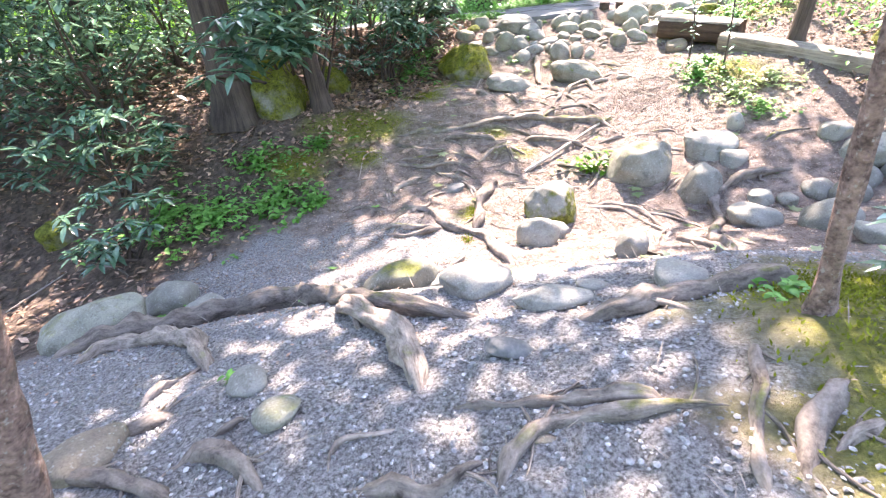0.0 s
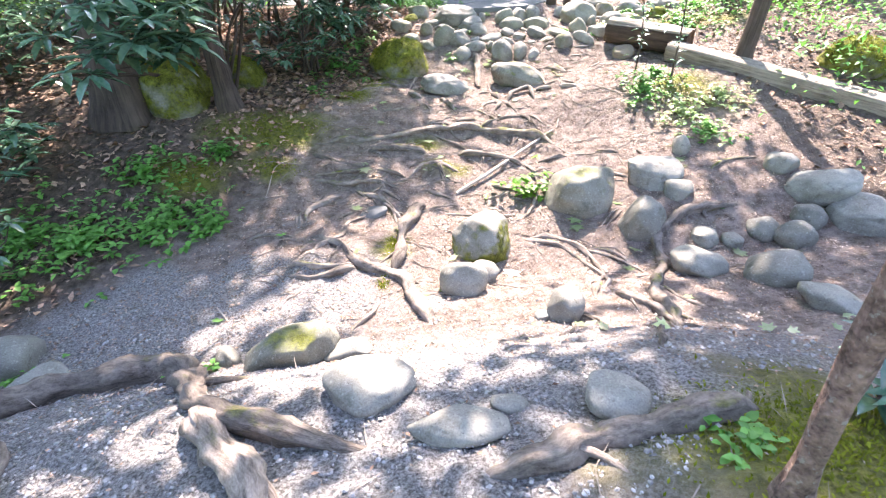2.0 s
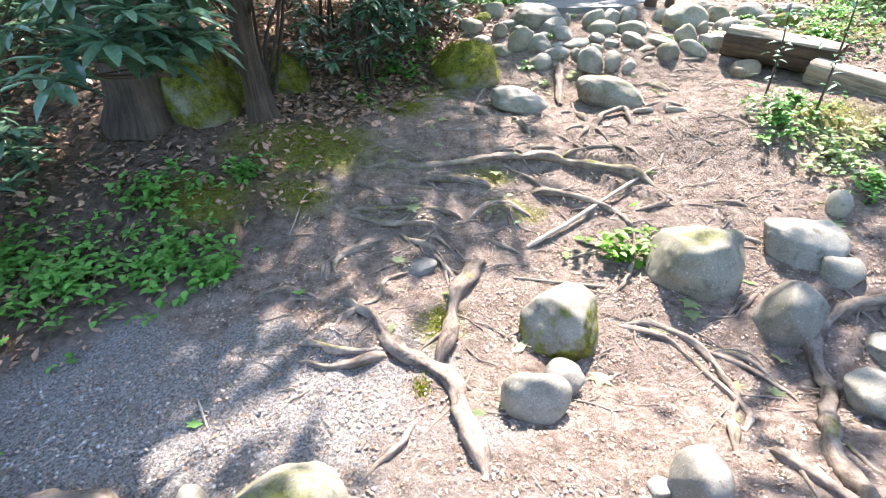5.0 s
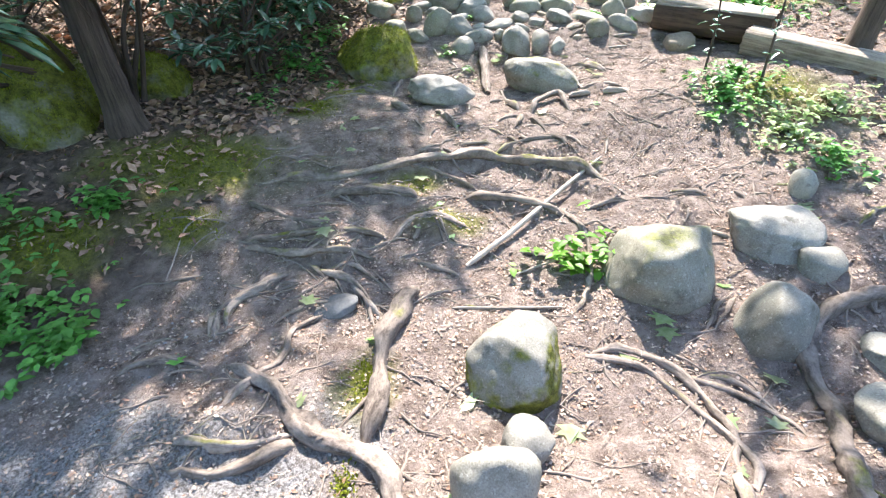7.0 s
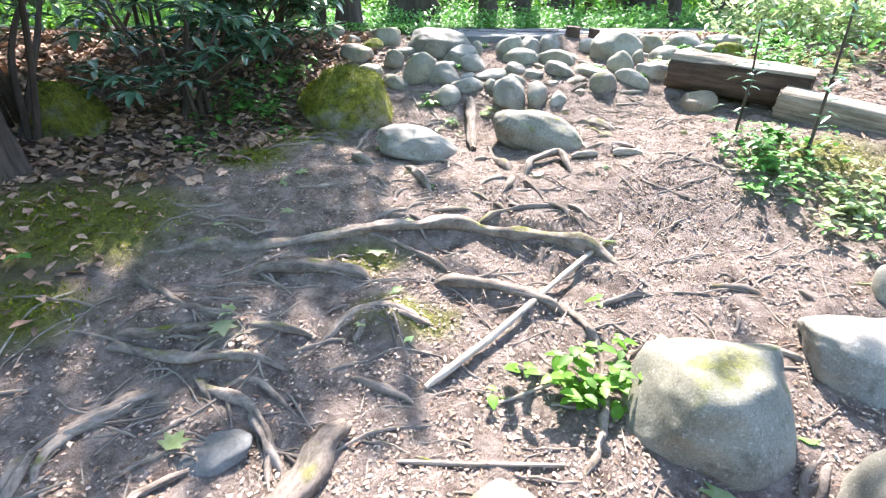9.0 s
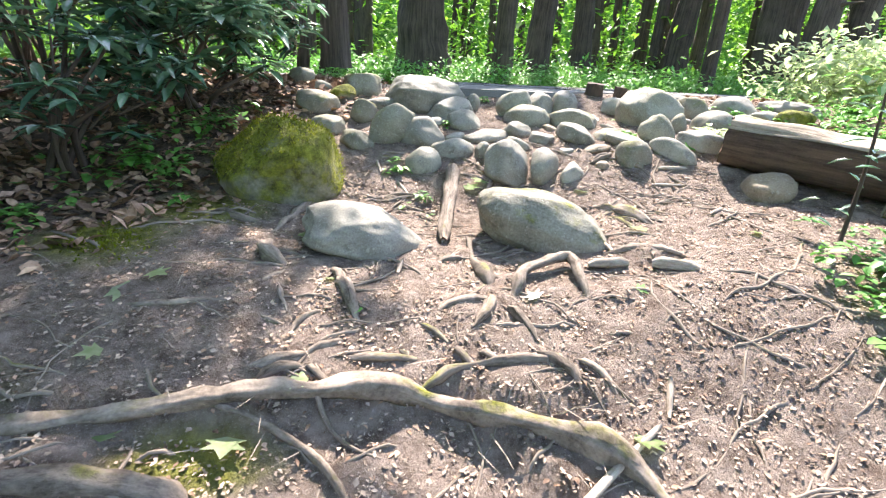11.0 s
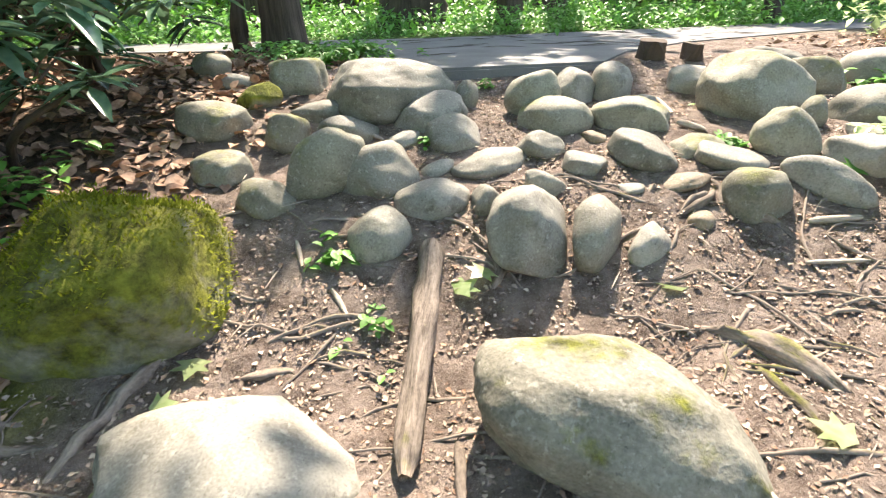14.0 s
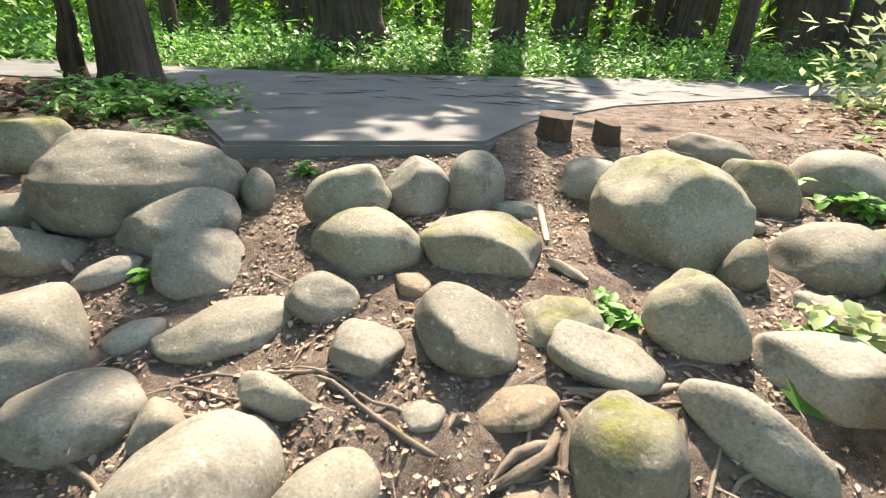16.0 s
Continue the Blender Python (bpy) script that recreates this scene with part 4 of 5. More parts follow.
root(((1.15, 5.79), (1.51, 5.87), (1.97, 5.86), (2.5, 5.97)), 0.008, 0.006, "stick", 112)
root(((1.5, 9.22), (1.45, 8.78), (1.39, 8.25)), 0.045, 0.035, "log", 113)
root(((1.09, 9.01), (1.16, 8.9)), 0.012, 0.01, "stick", 114)
root(((0.92, 9.24), (0.96, 9.12)), 0.012, 0.01, "stick", 115)
root(((3.06, 9.12), (3.28, 9.11)), 0.014, 0.014, "stick", 116)
root(((2.94, 8.93), (3.18, 8.91)), 0.01, 0.01, "stick", 117)
root(((0.94, 10.31), (1.13, 10.11), (1.27, 9.99)), 0.016, 0.012, "stick", 118)
root(((2.98, 10.52), (2.93, 10.17)), 0.014, 0.012, "stick", 119)
root(((2.91, 10.05), (3.02, 9.93)), 0.018, 0.016, "stick", 120)
root(((1.13, 7.83), (1.15, 7.97)), 0.012, 0.01, "stick", 121)
root(((-5.05, 4.4), (-4.62, 4.99)), 0.008, 0.008, "stick", 122)
root(((-5.53, 8.29), (-4.4, 7.01)), 0.012, 0.008, "stick", 123)
root(((-1.32, 4.23), (-1.17, 4.03)), 0.008, 0.006, "stick", 124)
root(((-1.26, 5.94), (-1.23, 6.42), (-1.08, 6.56)), 0.006, 0.005, "stick", 125)
root(((2.33, 8.01), (2.29, 8.18)), 0.014, 0.012, "stick", 126)
root(((2.15, 7.87), (2.36, 7.85)), 0.03, 0.025, "wood", 127)
root(((2.48, 7.83), (2.67, 7.71)), 0.03, 0.025, "wood", 128)
root(((3.12, 8.44), (3.25, 8.52)), 0.012, 0.012, "stick", 129)
root(((2.27, 7.11), (2.2, 6.95)), 0.014, 0.01, "stick", 130)
root(((2.16, 9.01), (2.28, 9.2)), 0.01, 0.008, "stick", 131)


def log_shell(name, a, b, wide, tall, first, last, out, material, parent, seed, ends=True):
    """A long weathered face of a log: the section from angle first to last, pushed out by a few millimetres."""
    a, b = Vector(a), Vector(b)
    along = (b - a).normalized()
    side = along.cross(Vector((0, 0, 1))).normalized()
    up = side.cross(along)
    rows, cols = max(14, int((b - a).length / 0.05)), 26
    whole = last - first > 6.2
    verts, faces, grain = [], [], []
    for i in range(rows + 1):
        s = i / rows
        ragged = 0.02 * noise.noise((s * 9, seed, 2))
        for k in range(cols):
            g = first + (last - first) * k / (cols if whole else cols - 1)
            c, n = math.cos(g), math.sin(g)
            bulge = 1 + 0.16 * noise.noise((c * 1.5 + seed, n * 1.5, s * 3.5)) + 0.07 * noise.noise((c * 7, n * 7 + seed, s * 1.2)) + 0.04 * noise.noise((c * 16, n * 16, s * 3 + seed))
            x, y = (math.copysign(abs(c) ** 0.75, c) * wide / 2 + out * c) * bulge, (math.copysign(abs(n) ** 0.75, n) * tall / 2 + out * n) * bulge
            torn = (0.05 * noise.noise((c * 5 + seed, n * 5, 8)) + ragged) if i in (0, rows) else 0
            verts.append(a + (b - a) * s + along * torn + side * x + up * y)
            grain.append((x + seed, y, s * (b - a).length * 0.07))
    step = cols if whole else cols - 1
    for i in range(rows):
        for k in range(step):
            k2 = (k + 1) % cols
            faces.append((i * cols + k, i * cols + k2, (i + 1) * cols + k2, (i + 1) * cols + k))
    if whole and ends:
        faces += [tuple(range(cols)), tuple(reversed(range(rows * cols, (rows + 1) * cols)))]
    return link(name, [tuple(v) for v in verts], faces, material, parent, smooth=True, grain=grain)


def fallen_log(a, b, wide, tall, side, seed, label):
    a3, b3 = (*a, gz(*a) + tall * 0.44), (*b, gz(*b) + tall * 0.44)
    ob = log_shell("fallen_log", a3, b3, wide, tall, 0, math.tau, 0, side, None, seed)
    # paler shell over the upper part of the log
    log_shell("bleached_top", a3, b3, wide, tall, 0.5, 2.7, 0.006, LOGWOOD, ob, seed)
    tagged(ob, label, "log")


fallen_log((3.62, 9.2), (4.52, 8.36), 0.36, 0.36, LOGSIDE, 3, "broken end of a thick split log, dark below and pale above")
fallen_log((4.22, 8.32), (6.9, 4.85), 0.28, 0.28, LOGWOOD, 5, "long pale barkless fallen log")


def stump(x, y, w, h, seed):
    bm = bmesh.new()
    bmesh.ops.create_cone(bm, cap_ends=True, segments=14, radius1=w / 2 * 1.1, radius2=w / 2, depth=h)
    bmesh.ops.subdivide_edges(bm, edges=bm.edges, cuts=1)
    for v in bm.verts:
        v.co += Vector((noise.noise(v.co * 11 + Vector((seed, 0, 0))), noise.noise(v.co * 11 + Vector((0, seed, 0))), (v.co.z > 0) * 0.4 * noise.noise(v.co * 9))) * 0.04
    me = bpy.data.meshes.new("tree_stump")
    bm.to_mesh(me)
    bm.free()
    me.materials.append(BARK)
    ob = new("tree_stump", me)
    ob.matrix_world = pose(x, y, max(gz(x, y), 0.7) + h * 0.42, 3, -4, seed * 40)
    tagged(ob, "short dark cut stump beside the asphalt", "stump")


stump(3.21, 11.2, 0.19, 0.14, 1)
stump(3.5, 11.15, 0.14, 0.12, 2)


# ---- shrubs and herbs ----
def rhododendron(x, y, height, spread, whorls, seed, lean=(0, 0), low=0.25, big=1.0):
    r = np.random.default_rng(seed)
    z = gz(x, y)
    base = new("rhododendron", None)
    base.location = (x, y, z)
    tips = []
    for i in range(whorls):
        a, d = r.uniform(0, 2 * math.pi), math.sqrt(r.uniform(0.02, 1))
        tips.append((lean[0] + spread * d * math.cos(a), lean[1] + spread * d * math.sin(a), height * (low + (1 - low) * r.uniform(0, 1) * (1 - 0.35 * d * d))))
    tips = np.array(tips)
    for s in range(3 if low > 0.4 else 5):
        tip = tips[s * len(tips) // 5]
        bend = np.array([tip[0] * 0.35 + r.normal(0, 0.08), tip[1] * 0.35 + r.normal(0, 0.08), tip[2] * 0.5])
        line = smooth_line([(0.05 * s - 0.1, 0.03 * s, -0.05), bend, tip], 0.08)
        tube("stem", line, np.linspace(0.028, 0.008, len(line)), BARK, base, 6, 0.25, s)
    for s in range(0, len(tips), 3):
        tip = tips[s]
        start = np.array([tip[0] * 0.5, tip[1] * 0.5, max(0.05, tip[2] * 0.6)])
        line = np.array([start, (start + tip) / 2 + r.normal(0, 0.03, 3), tip])
        tube("twig", line, np.array([0.008, 0.006, 0.004]), BARK, base, 5, 0.1, s)
    place, head, pitch, size = [], [], [], []
    for tip in tips:
        n = r.integers(8, 12)
        turn = r.uniform(0, 6.28)
        for k in range(n):
            place.append(tip + r.normal(0, 0.012, 3))
            head.append(turn + k * 6.28 / n + r.normal(0, 0.18))
            pitch.append(r.normal(-0.12, 0.28))
            size.append(r.uniform(0.13, 0.23) * big)
    size = np.array(size)
    leaves("foliage", np.array(place), np.array(head), np.array(pitch), size, size * r.uniform(0.24, 0.34, len(size)), WAXY, base)
    tagged(base, "rhododendron with whorls of long dark glossy leaves", "shrub", "rhododendrons beside the trail")


for args in [(-2.5, 8.1, 1.4, 0.6, 46, 1, (0.55, -2.55), 0.42, 1.4), (-2.2, 8.3, 1.9, 0.75, 40, 18, (0.5, -1.5), 0.6, 1.3), (-1.05, 8.7, 1.3, 0.75, 50, 2), (-0.55, 9.7, 1.15, 0.75, 70, 3, (0, 0), 0.25, 1.25), (-0.7, 10.8, 1.5, 0.9, 80, 4, (0, 0), 0.25, 1.2), (-1.7, 9.7, 2.2, 1.2, 80, 5),
             (-3.4, 8.7, 2.5, 1.4, 90, 6), (-4.35, 6.1, 1.15, 0.85, 45, 7, (0, 0), 0.3, 1.25), (-5.2, 7.6, 2.3, 1.3, 80, 8), (-2.8, 11.2, 2.8, 1.6, 90, 9), (-5.2, 10.2, 3.2, 1.9, 110, 10), (-1.7, 12.3, 2.1, 1.2, 80, 11),
             (-2.0, 8.0, 2.6, 1.0, 60, 12, (0, 0), 0.6), (-3.7, 4.9, 0.9, 0.5, 24, 13), (2.3, 2.2, 0.5, 0.25, 8, 14), (-6.5, 5.5, 2.6, 1.5, 90, 15), (-7, 9, 3.4, 2.0, 110, 16)]:
    rhododendron(*args)


def herb_patch(x, y, radius, count, seed, height=0.16, leaf=0.07, material=None, name="herb_patch", label="patch of fresh green woodland herbs", stretch=1.0):
    r = np.random.default_rng(seed)
    place, head, pitch, size = [], [], [], []
    for _ in range(count):
        a, d = r.uniform(0, 6.28), radius * abs(r.normal(0, 0.75))
        px, py = x + d * math.cos(a) * stretch, y + d * math.sin(a)
        top = gz(px, py)
        top += height * r.uniform(0.15, 1.0)
        turn = r.uniform(0, 6.28)
        for k in range(r.integers(3, 6)):
            place.append((px + r.normal(0, 0.012), py + r.normal(0, 0.012), top + r.normal(0, 0.012)))
            head.append(turn + k * 2.1 + r.normal(0, 0.25))
            pitch.append(r.normal(-0.1, 0.3))
            size.append(leaf * r.uniform(0.6, 1.25))
    size = np.array(size)
    ob = leaves(name, np.array(place), np.array(head), np.array(pitch), size, size * 0.62, material or HERB)
    tagged(ob, label, "herbs", kind="stuff")


for i, (x, y, rad, n) in enumerate([(-3.65, 5.5, 0.5, 170), (-2.95, 5.35, 0.45, 170), (-2.2, 5.6, 0.42, 170), (-1.72, 5.45, 0.2, 45), (-2.6, 6.25, 0.32, 90), (-1.85, 6.65, 0.22, 45), (-0.65, 8.95, 0.42, 75), (-0.95, 8.2, 0.3, 30),
                                    (-0.35, 9.35, 0.3, 40), (1.5, 1.98, 0.15, 20), (-1.25, 1.95, 0.07, 5), (0.75, 11.5, 0.4, 110), (1.2, 11.25, 0.2, 30), (0.95, 11.8, 0.3, 45), (0.35, 12.2, 0.5, 130), (0.95, 12.0, 0.25, 50),
                                    (4.9, 9.4, 0.5, 110), (5.6, 10.4, 0.6, 140), (1.1, 9.15, 0.1, 10), (1.25, 8.85, 0.1, 8), (3.05, 9.75, 0.12, 14), (1.5, 10.0, 0.07, 7), (2.35, 10.6, 0.12, 12), (3.35, 10.45, 0.1, 10), (-2.6, 3.65, 0.2, 16), (-1.2, 3.4, 0.2, 12), (1.9, 10.75, 0.08, 8), (3.65, 9.55, 0.15, 14)]):
    herb_patch(x, y, rad, n, 40 + i, 0.13 if n > 30 else 0.035, 0.072 if n > 30 else 0.055)
# every second patch takes the paler leaf colour that stands in for glare
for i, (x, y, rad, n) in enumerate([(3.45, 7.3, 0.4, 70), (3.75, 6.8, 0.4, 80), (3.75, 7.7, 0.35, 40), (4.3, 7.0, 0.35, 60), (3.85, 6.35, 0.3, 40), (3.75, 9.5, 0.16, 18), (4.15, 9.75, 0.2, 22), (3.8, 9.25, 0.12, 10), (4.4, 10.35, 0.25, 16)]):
    herb_patch(x, y, rad, n, 70 + i, 0.12, 0.075, PALELEAF if i % 2 else HERB, "bank_herbs", "herbs on the bank, every second patch coloured pale for sun glare")
herb_patch(1.6, 5.78, 0.24, 40, 91, 0.16, 0.085, WOODLEAF, "seedling_patch", "bright yellow-green seedlings round a bent twig", 1.5)
herb_patch(2.05, 5.75, 0.07, 9, 92, 0.22, 0.08, WOODLEAF, "seedling_patch", "bright yellow-green seedling beside a stone")


def scatter(name, count, xr, yr, keep, size, material, seed, label, flat=0.35, lift=0.006, category="leaf litter", slim=(0.35, 0.8), plain=True):
    r = np.random.default_rng(seed)
    x, y = r.uniform(*xr, count), r.uniform(*yr, count)
    ok = r.uniform(0, 1, count) < keep(x, y)
    x, y = x[ok], y[ok]
    n = len(x)
    s = r.uniform(*size, n)
    ob = leaves(name, np.column_stack([x, y, ground_z(x, y) + lift]), r.uniform(0, 6.28, n), r.normal(0, flat, n), s, s * r.uniform(*slim, n), material, plain=plain, roll=r.normal(0, flat, n))
    tagged(ob, label, category, kind="stuff")


def moss_tufts():
    r = np.random.default_rng(21)
    pts = []
    for cx, cy, rx, ry, n in [(1.75, 2.0, 0.5, 0.35, 1500), (1.65, 1.1, 0.5, 0.7, 2200), (2.2, 1.6, 0.6, 0.7, 1500), (-1.3, 7.1, 0.6, 0.25, 900), (-0.4, 8.0, 0.25, 0.2, 400), (-1.25, 6.45, 0.3, 0.2, 400), (0.12, 4.98, 0.1, 0.16, 420), (0.02, 4.35, 0.06, 0.1, 160), (-2.1, 6.3, 0.4, 0.3, 500)]:
        pts.append(np.column_stack([cx + rx * r.normal(0, 0.5, n), cy + ry * r.normal(0, 0.5, n)]))
    p = np.concatenate(pts)
    n = len(p)
    s = r.uniform(0.012, 0.035, n)
    ob = leaves("moss_tufts", np.column_stack([p, ground_z(p[:, 0], p[:, 1])]), r.uniform(0, 6.28, n), r.uniform(0.3, 1.3, n), s, s * 0.5, BLADE, plain=True)
    tagged(ob, "soft yellow-green moss tufts on the earth", "moss", kind="stuff")


moss_tufts()


def in_litter(x, y):
    return np.clip((left_edge(y) - x) / 0.5 + 0.25, 0.0, 1) * (0.45 + 0.55 * (y > 6.2)) + 0.5 * np.clip((x - 4.3) / 1.0, 0, 1)


def on_trail(x, y):
    return np.clip((x - left_edge(y)) / 0.5 + 0.3, 0, 1) * np.clip((y - 1.5) / 4, 0.1, 1)


scatter("leaf_litter", 42000, (-7, 8), (3.5, 12.8), in_litter, (0.04, 0.12), LITTER, 3, "brown dead leaves under the shrubs")
scatter("large_dead_leaves", 5200, (-3.6, 0.9), (7.4, 12.2), in_litter, (0.05, 0.11), LITTER, 13, "large curled brown leaves under the rhododendrons", 0.45, 0.012, slim=(0.5, 0.9), plain=False)
scatter("dark_scraps", 30000, (-3.5, 5.5), (2.0, 11.2), on_trail, (0.01, 0.04), LITTER, 14, "dark bark scraps and leaf bits on the trail", 0.14, 0.004, slim=(0.25, 0.7))
scatter("wood_chips", 120000, (-3.5, 5.5), (0.2, 11.2), on_trail, (0.004, 0.02), CHIPS, 4, "pale leaf scraps and bark chips on the trail", 0.14, 0.003, slim=(0.25, 0.7))
scatter("leaf_fragments", 80000, (-3.0, 5.5), (3.2, 11.2), on_trail, (0.008, 0.033), FLAKE, 17, "torn tan leaf fragments trodden into the earth", 0.22, 0.005, slim=(0.4, 0.95))
scatter("dry_twigs", 5200, (-5, 6), (0.5, 11.2), lambda x, y: np.full_like(x, 0.8), (0.06, 0.22), DEADWOOD, 5, "thin dry twigs and needles strewn on the earth", 0.1, 0.008, "twigs", (0.02, 0.05))
scatter("pale_fallen_leaves", 120, (-0.8, 3.4), (3.0, 9.4), lambda x, y: np.full_like(x, 0.6), (0.06, 0.13), PALELEAF, 16, "pale green maple leaves fallen on the trail", 0.15, 0.016, slim=(0.9, 1.15), plain="maple")
scatter("fallen_green_leaves", 40, (-1.5, 3.5), (4.0, 9.5), lambda x, y: np.full_like(x, 0.5), (0.05, 0.1), HERB, 6, "fresh green leaves fallen on the trail", 0.2, 0.014, slim=(0.8, 1.1), plain="maple")


def pebbles():
    r = np.random.default_rng(11)
    count = 52000
    x, y = r.uniform(-4.6, 2.6, count), r.uniform(-0.2, 5.6, count)
    ok = r.uniform(0, 1, count) < np.clip((4.3 - y - 0.25 * x) / 1.2, 0.08, 1) * np.clip((x - left_edge(y) + 0.2) / 0.4, 0, 1)
    ok &= (x < 1.2 - 0.3 * np.sin(y * 5)) | (y > 2.5)
    x, y = x[ok], y[ok]
    n = len(x)
    octa = np.array([(1, 0, 0), (0.2, 0.9, 0), (-0.9, 0.35, 0), (-0.6, -0.8, 0), (0.5, -0.85, 0), (0.1, 0, 0.75)])
    tri = np.array([(0, 1, 5), (1, 2, 5), (2, 3, 5), (3, 4, 5), (4, 0, 5)])
    a, s = r.uniform(0, 6.28, n), 0.004 + 0.013 * r.uniform(0, 1, n) ** 3
    v = octa[None] * s[:, None, None] * np.stack([np.ones(n), r.uniform(0.6, 1, n), r.uniform(0.4, 0.9, n)], 1)[:, None, :]
    c, q = np.cos(a)[:, None], np.sin(a)[:, None]
    v = np.stack([v[:, :, 0] * c - v[:, :, 1] * q, v[:, :, 0] * q + v[:, :, 1] * c, v[:, :, 2]], -1)
    v += np.column_stack([x, y, ground_z(x, y) + 0.004])[:, None, :]
    ob = link("pebbles", v.reshape(-1, 3).tolist(), (tri[None] + (np.arange(n) * 6)[:, None, None]).reshape(-1, 3).tolist(), PEBBLE)
    tagged(ob, "loose grey gravel pebbles", "gravel", kind="stuff")


pebbles()


# ---- trees ----
def tree(x, y, r, height, material, label, seed, lean=(0.0, 0.0), crown=None, z=None, flare=1.5, name="tree", count=2600, leaf=0.3, sparse=1.0, shift=(0.0, 0.0)):
    q = np.random.default_rng(seed)
    z = gz(x, y) if z is None else z
    base = new(name, None)
    base.location = (x, y, z)
    n = 60 if y < 3 else 26
    s = np.linspace(0, 1, n) ** 1.6
    line = np.column_stack([lean[0] * s * height + 0.12 * r * np.sin(s * 9 + seed), lean[1] * s * height + 0.12 * r * np.cos(s * 7), s * height - 0.12])
    radii = r * (1 - 0.55 * s) * (1 + (flare - 1) * np.exp(-np.maximum(line[:, 2], 0) / (r * 1.6)))
    tube("trunk", line, radii, material, base, 20 if y < 3 else 14, 0.2, seed, 0.04, ridged=0.22 if y < 16 else 0.1)
    if not crown and name == "tree":
        for k in range(3):
            a, h = q.uniform(0, 6.28), q.uniform(0.22, 0.6) * height
            start = np.array([lean[0] * h, lean[1] * h, h])
            end = start + np.array([math.cos(a), math.sin(a), q.uniform(0.1, 0.5)]) * q.uniform(0.6, 1.4)
            tube("limb", np.array([start, (start + end) / 2 + q.normal(0, 0.05, 3), end]), np.array([r * 0.22, r * 0.14, r * 0.05]), material, base, 6, 0.1, k)
    if crown:
        cz, rad, tall = crown
        # shift moves the crown off its trunk to aim its shade
        centre = np.array([lean[0] * cz + shift[0], lean[1] * cz + shift[1], cz])
        clumps = max(8, int(46 * sparse))
        place = []
        for k in range(clumps):
            d = q.normal(0, 1, 3)
            d /= np.linalg.norm(d)
            c = centre + d * np.array([rad, rad, tall]) * q.uniform(0.35, 1.0)
            place.append(c + q.normal(0, 1, (count // clumps, 3)) * np.array([0.5, 0.5, 0.3]))
            if k % 4 == 0:
                start = np.array([lean[0] * c[2] * 0.8, lean[1] * c[2] * 0.8, c[2] * 0.8])
                limb = np.array([start, (start * 0.5 + c * 0.5) + np.array([0, 0, 0.15]), c])
                tube("limb", limb, np.array([r * 0.3, r * 0.2, r * 0.07]), material, base, 6, 0.1, k)
        place = np.concatenate(place)
        m = len(place)
        sz = leaf * q.uniform(0.6, 1.3, m)
        leaves("crown", place, q.uniform(0, 6.28, m), q.normal(0, 0.5, m), sz, sz * 0.6, WOODLEAF, base, plain=True)
    tagged(base, label, "tree", "trees of the wood")
    return base


# crowns are out of view, placed and thinned to shade chosen ground
tree(-3.15, 7.3, 0.25, 9, BARK, "dark furrowed tree trunk rising from the rhododendrons", 21, (0.02, 0.0), (6.5, 2.5, 1.3), count=1900, shift=(1.2, 0.2))
tree(-1.95, 7.5, 0.12, 5, BARK, "slim dark stem beside a mossy boulder", 22, (-0.02, 0.03), (5, 1.6, 1.0), count=1500)
tree(1.46, 1.72, 0.039, 6.5, REDBARK, "slim leaning tree with flaking reddish bark", 23, (-0.05, -0.02), (6.2, 1.8, 1.0), flare=1.6, count=1500, leaf=0.22, shift=(-0.3, 4.4))
tree(-1.68, 1.1, 0.08, 6, REDBARK, "slim grey-brown tree trunk at the trail edge", 24, (0.24, 0.04), (5.6, 1.6, 1.0), count=1000, shift=(-1.2, -1.5), flare=1.25)
tree(4.9, 7.65, 0.1, 8.5, BARK, "mossy leaning trunk behind the fallen log", 25, (0.1, 0.0), (6.6, 1.6, 1.0), count=1500, shift=(-1.9, 0.0))
# two trees added only for shade: over the left thicket, over the pool stones
tree(-8.2, 12.4, 0.22, 11, BARK, "added tree whose crown shades the left thicket", 29, (0, 0), (7.0, 3.0, 1.4), count=3600, flare=1.3, shift=(0.6, -0.2))
tree(8.5, 11.0, 0.17, 9, BARK, "added tree on the right bank whose crown shades the pool stones", 28, (0, 0), (6.6, 1.8, 1.0), count=1100, shift=(-3.5, -0.8))
tree(0.05, 13.0, 0.19, 13, BARK, "tall dark trunk at the edge of the asphalt", 26, (-0.01, 0.0), (7.2, 2.3, 1.4), z=0.74, count=2400, shift=(-0.25, 0.8))
tree(-0.38, 13.0, 0.1, 0.95, BARK, "old weathered post beside a tree", 27, (0.02, 0), None, z=0.74, flare=1.0, name="wooden_post")
tree(1.42, 17.86, 0.54, 9, BARK, "massive dark trunk in the sunlit wood", 60, (-0.024, 0), (6.6, 1.8, 1.1), z=0.74, flare=1.35, count=1500, leaf=0.35, shift=(1.4, 0.7))
tree(3.27, 17.91, 0.23, 10, BARK, "tall dark trunk in the sunlit wood", 61, (0.000, 0), (6.0, 1.8, 1.0), z=0.74, flare=1.35, count=900, leaf=0.35, shift=(0.3, 0.9))
tree(4.44, 19.71, 0.34, 11, BARK, "tall dark trunk in the sunlit wood", 62, (0.024, 0), None, z=0.74, flare=1.35, count=900, leaf=0.35)
tree(5.97, 20.85, 0.30, 9, BARK, "tall dark trunk in the sunlit wood", 63, (-0.012, 0), None, z=0.74, flare=1.35, count=900, leaf=0.35)
tree(7.23, 23.59, 0.20, 10, BARK, "tall dark trunk in the sunlit wood", 64, (0.012, 0), (5.6, 1.8, 1.0), z=0.74, flare=1.35, count=900, leaf=0.35)
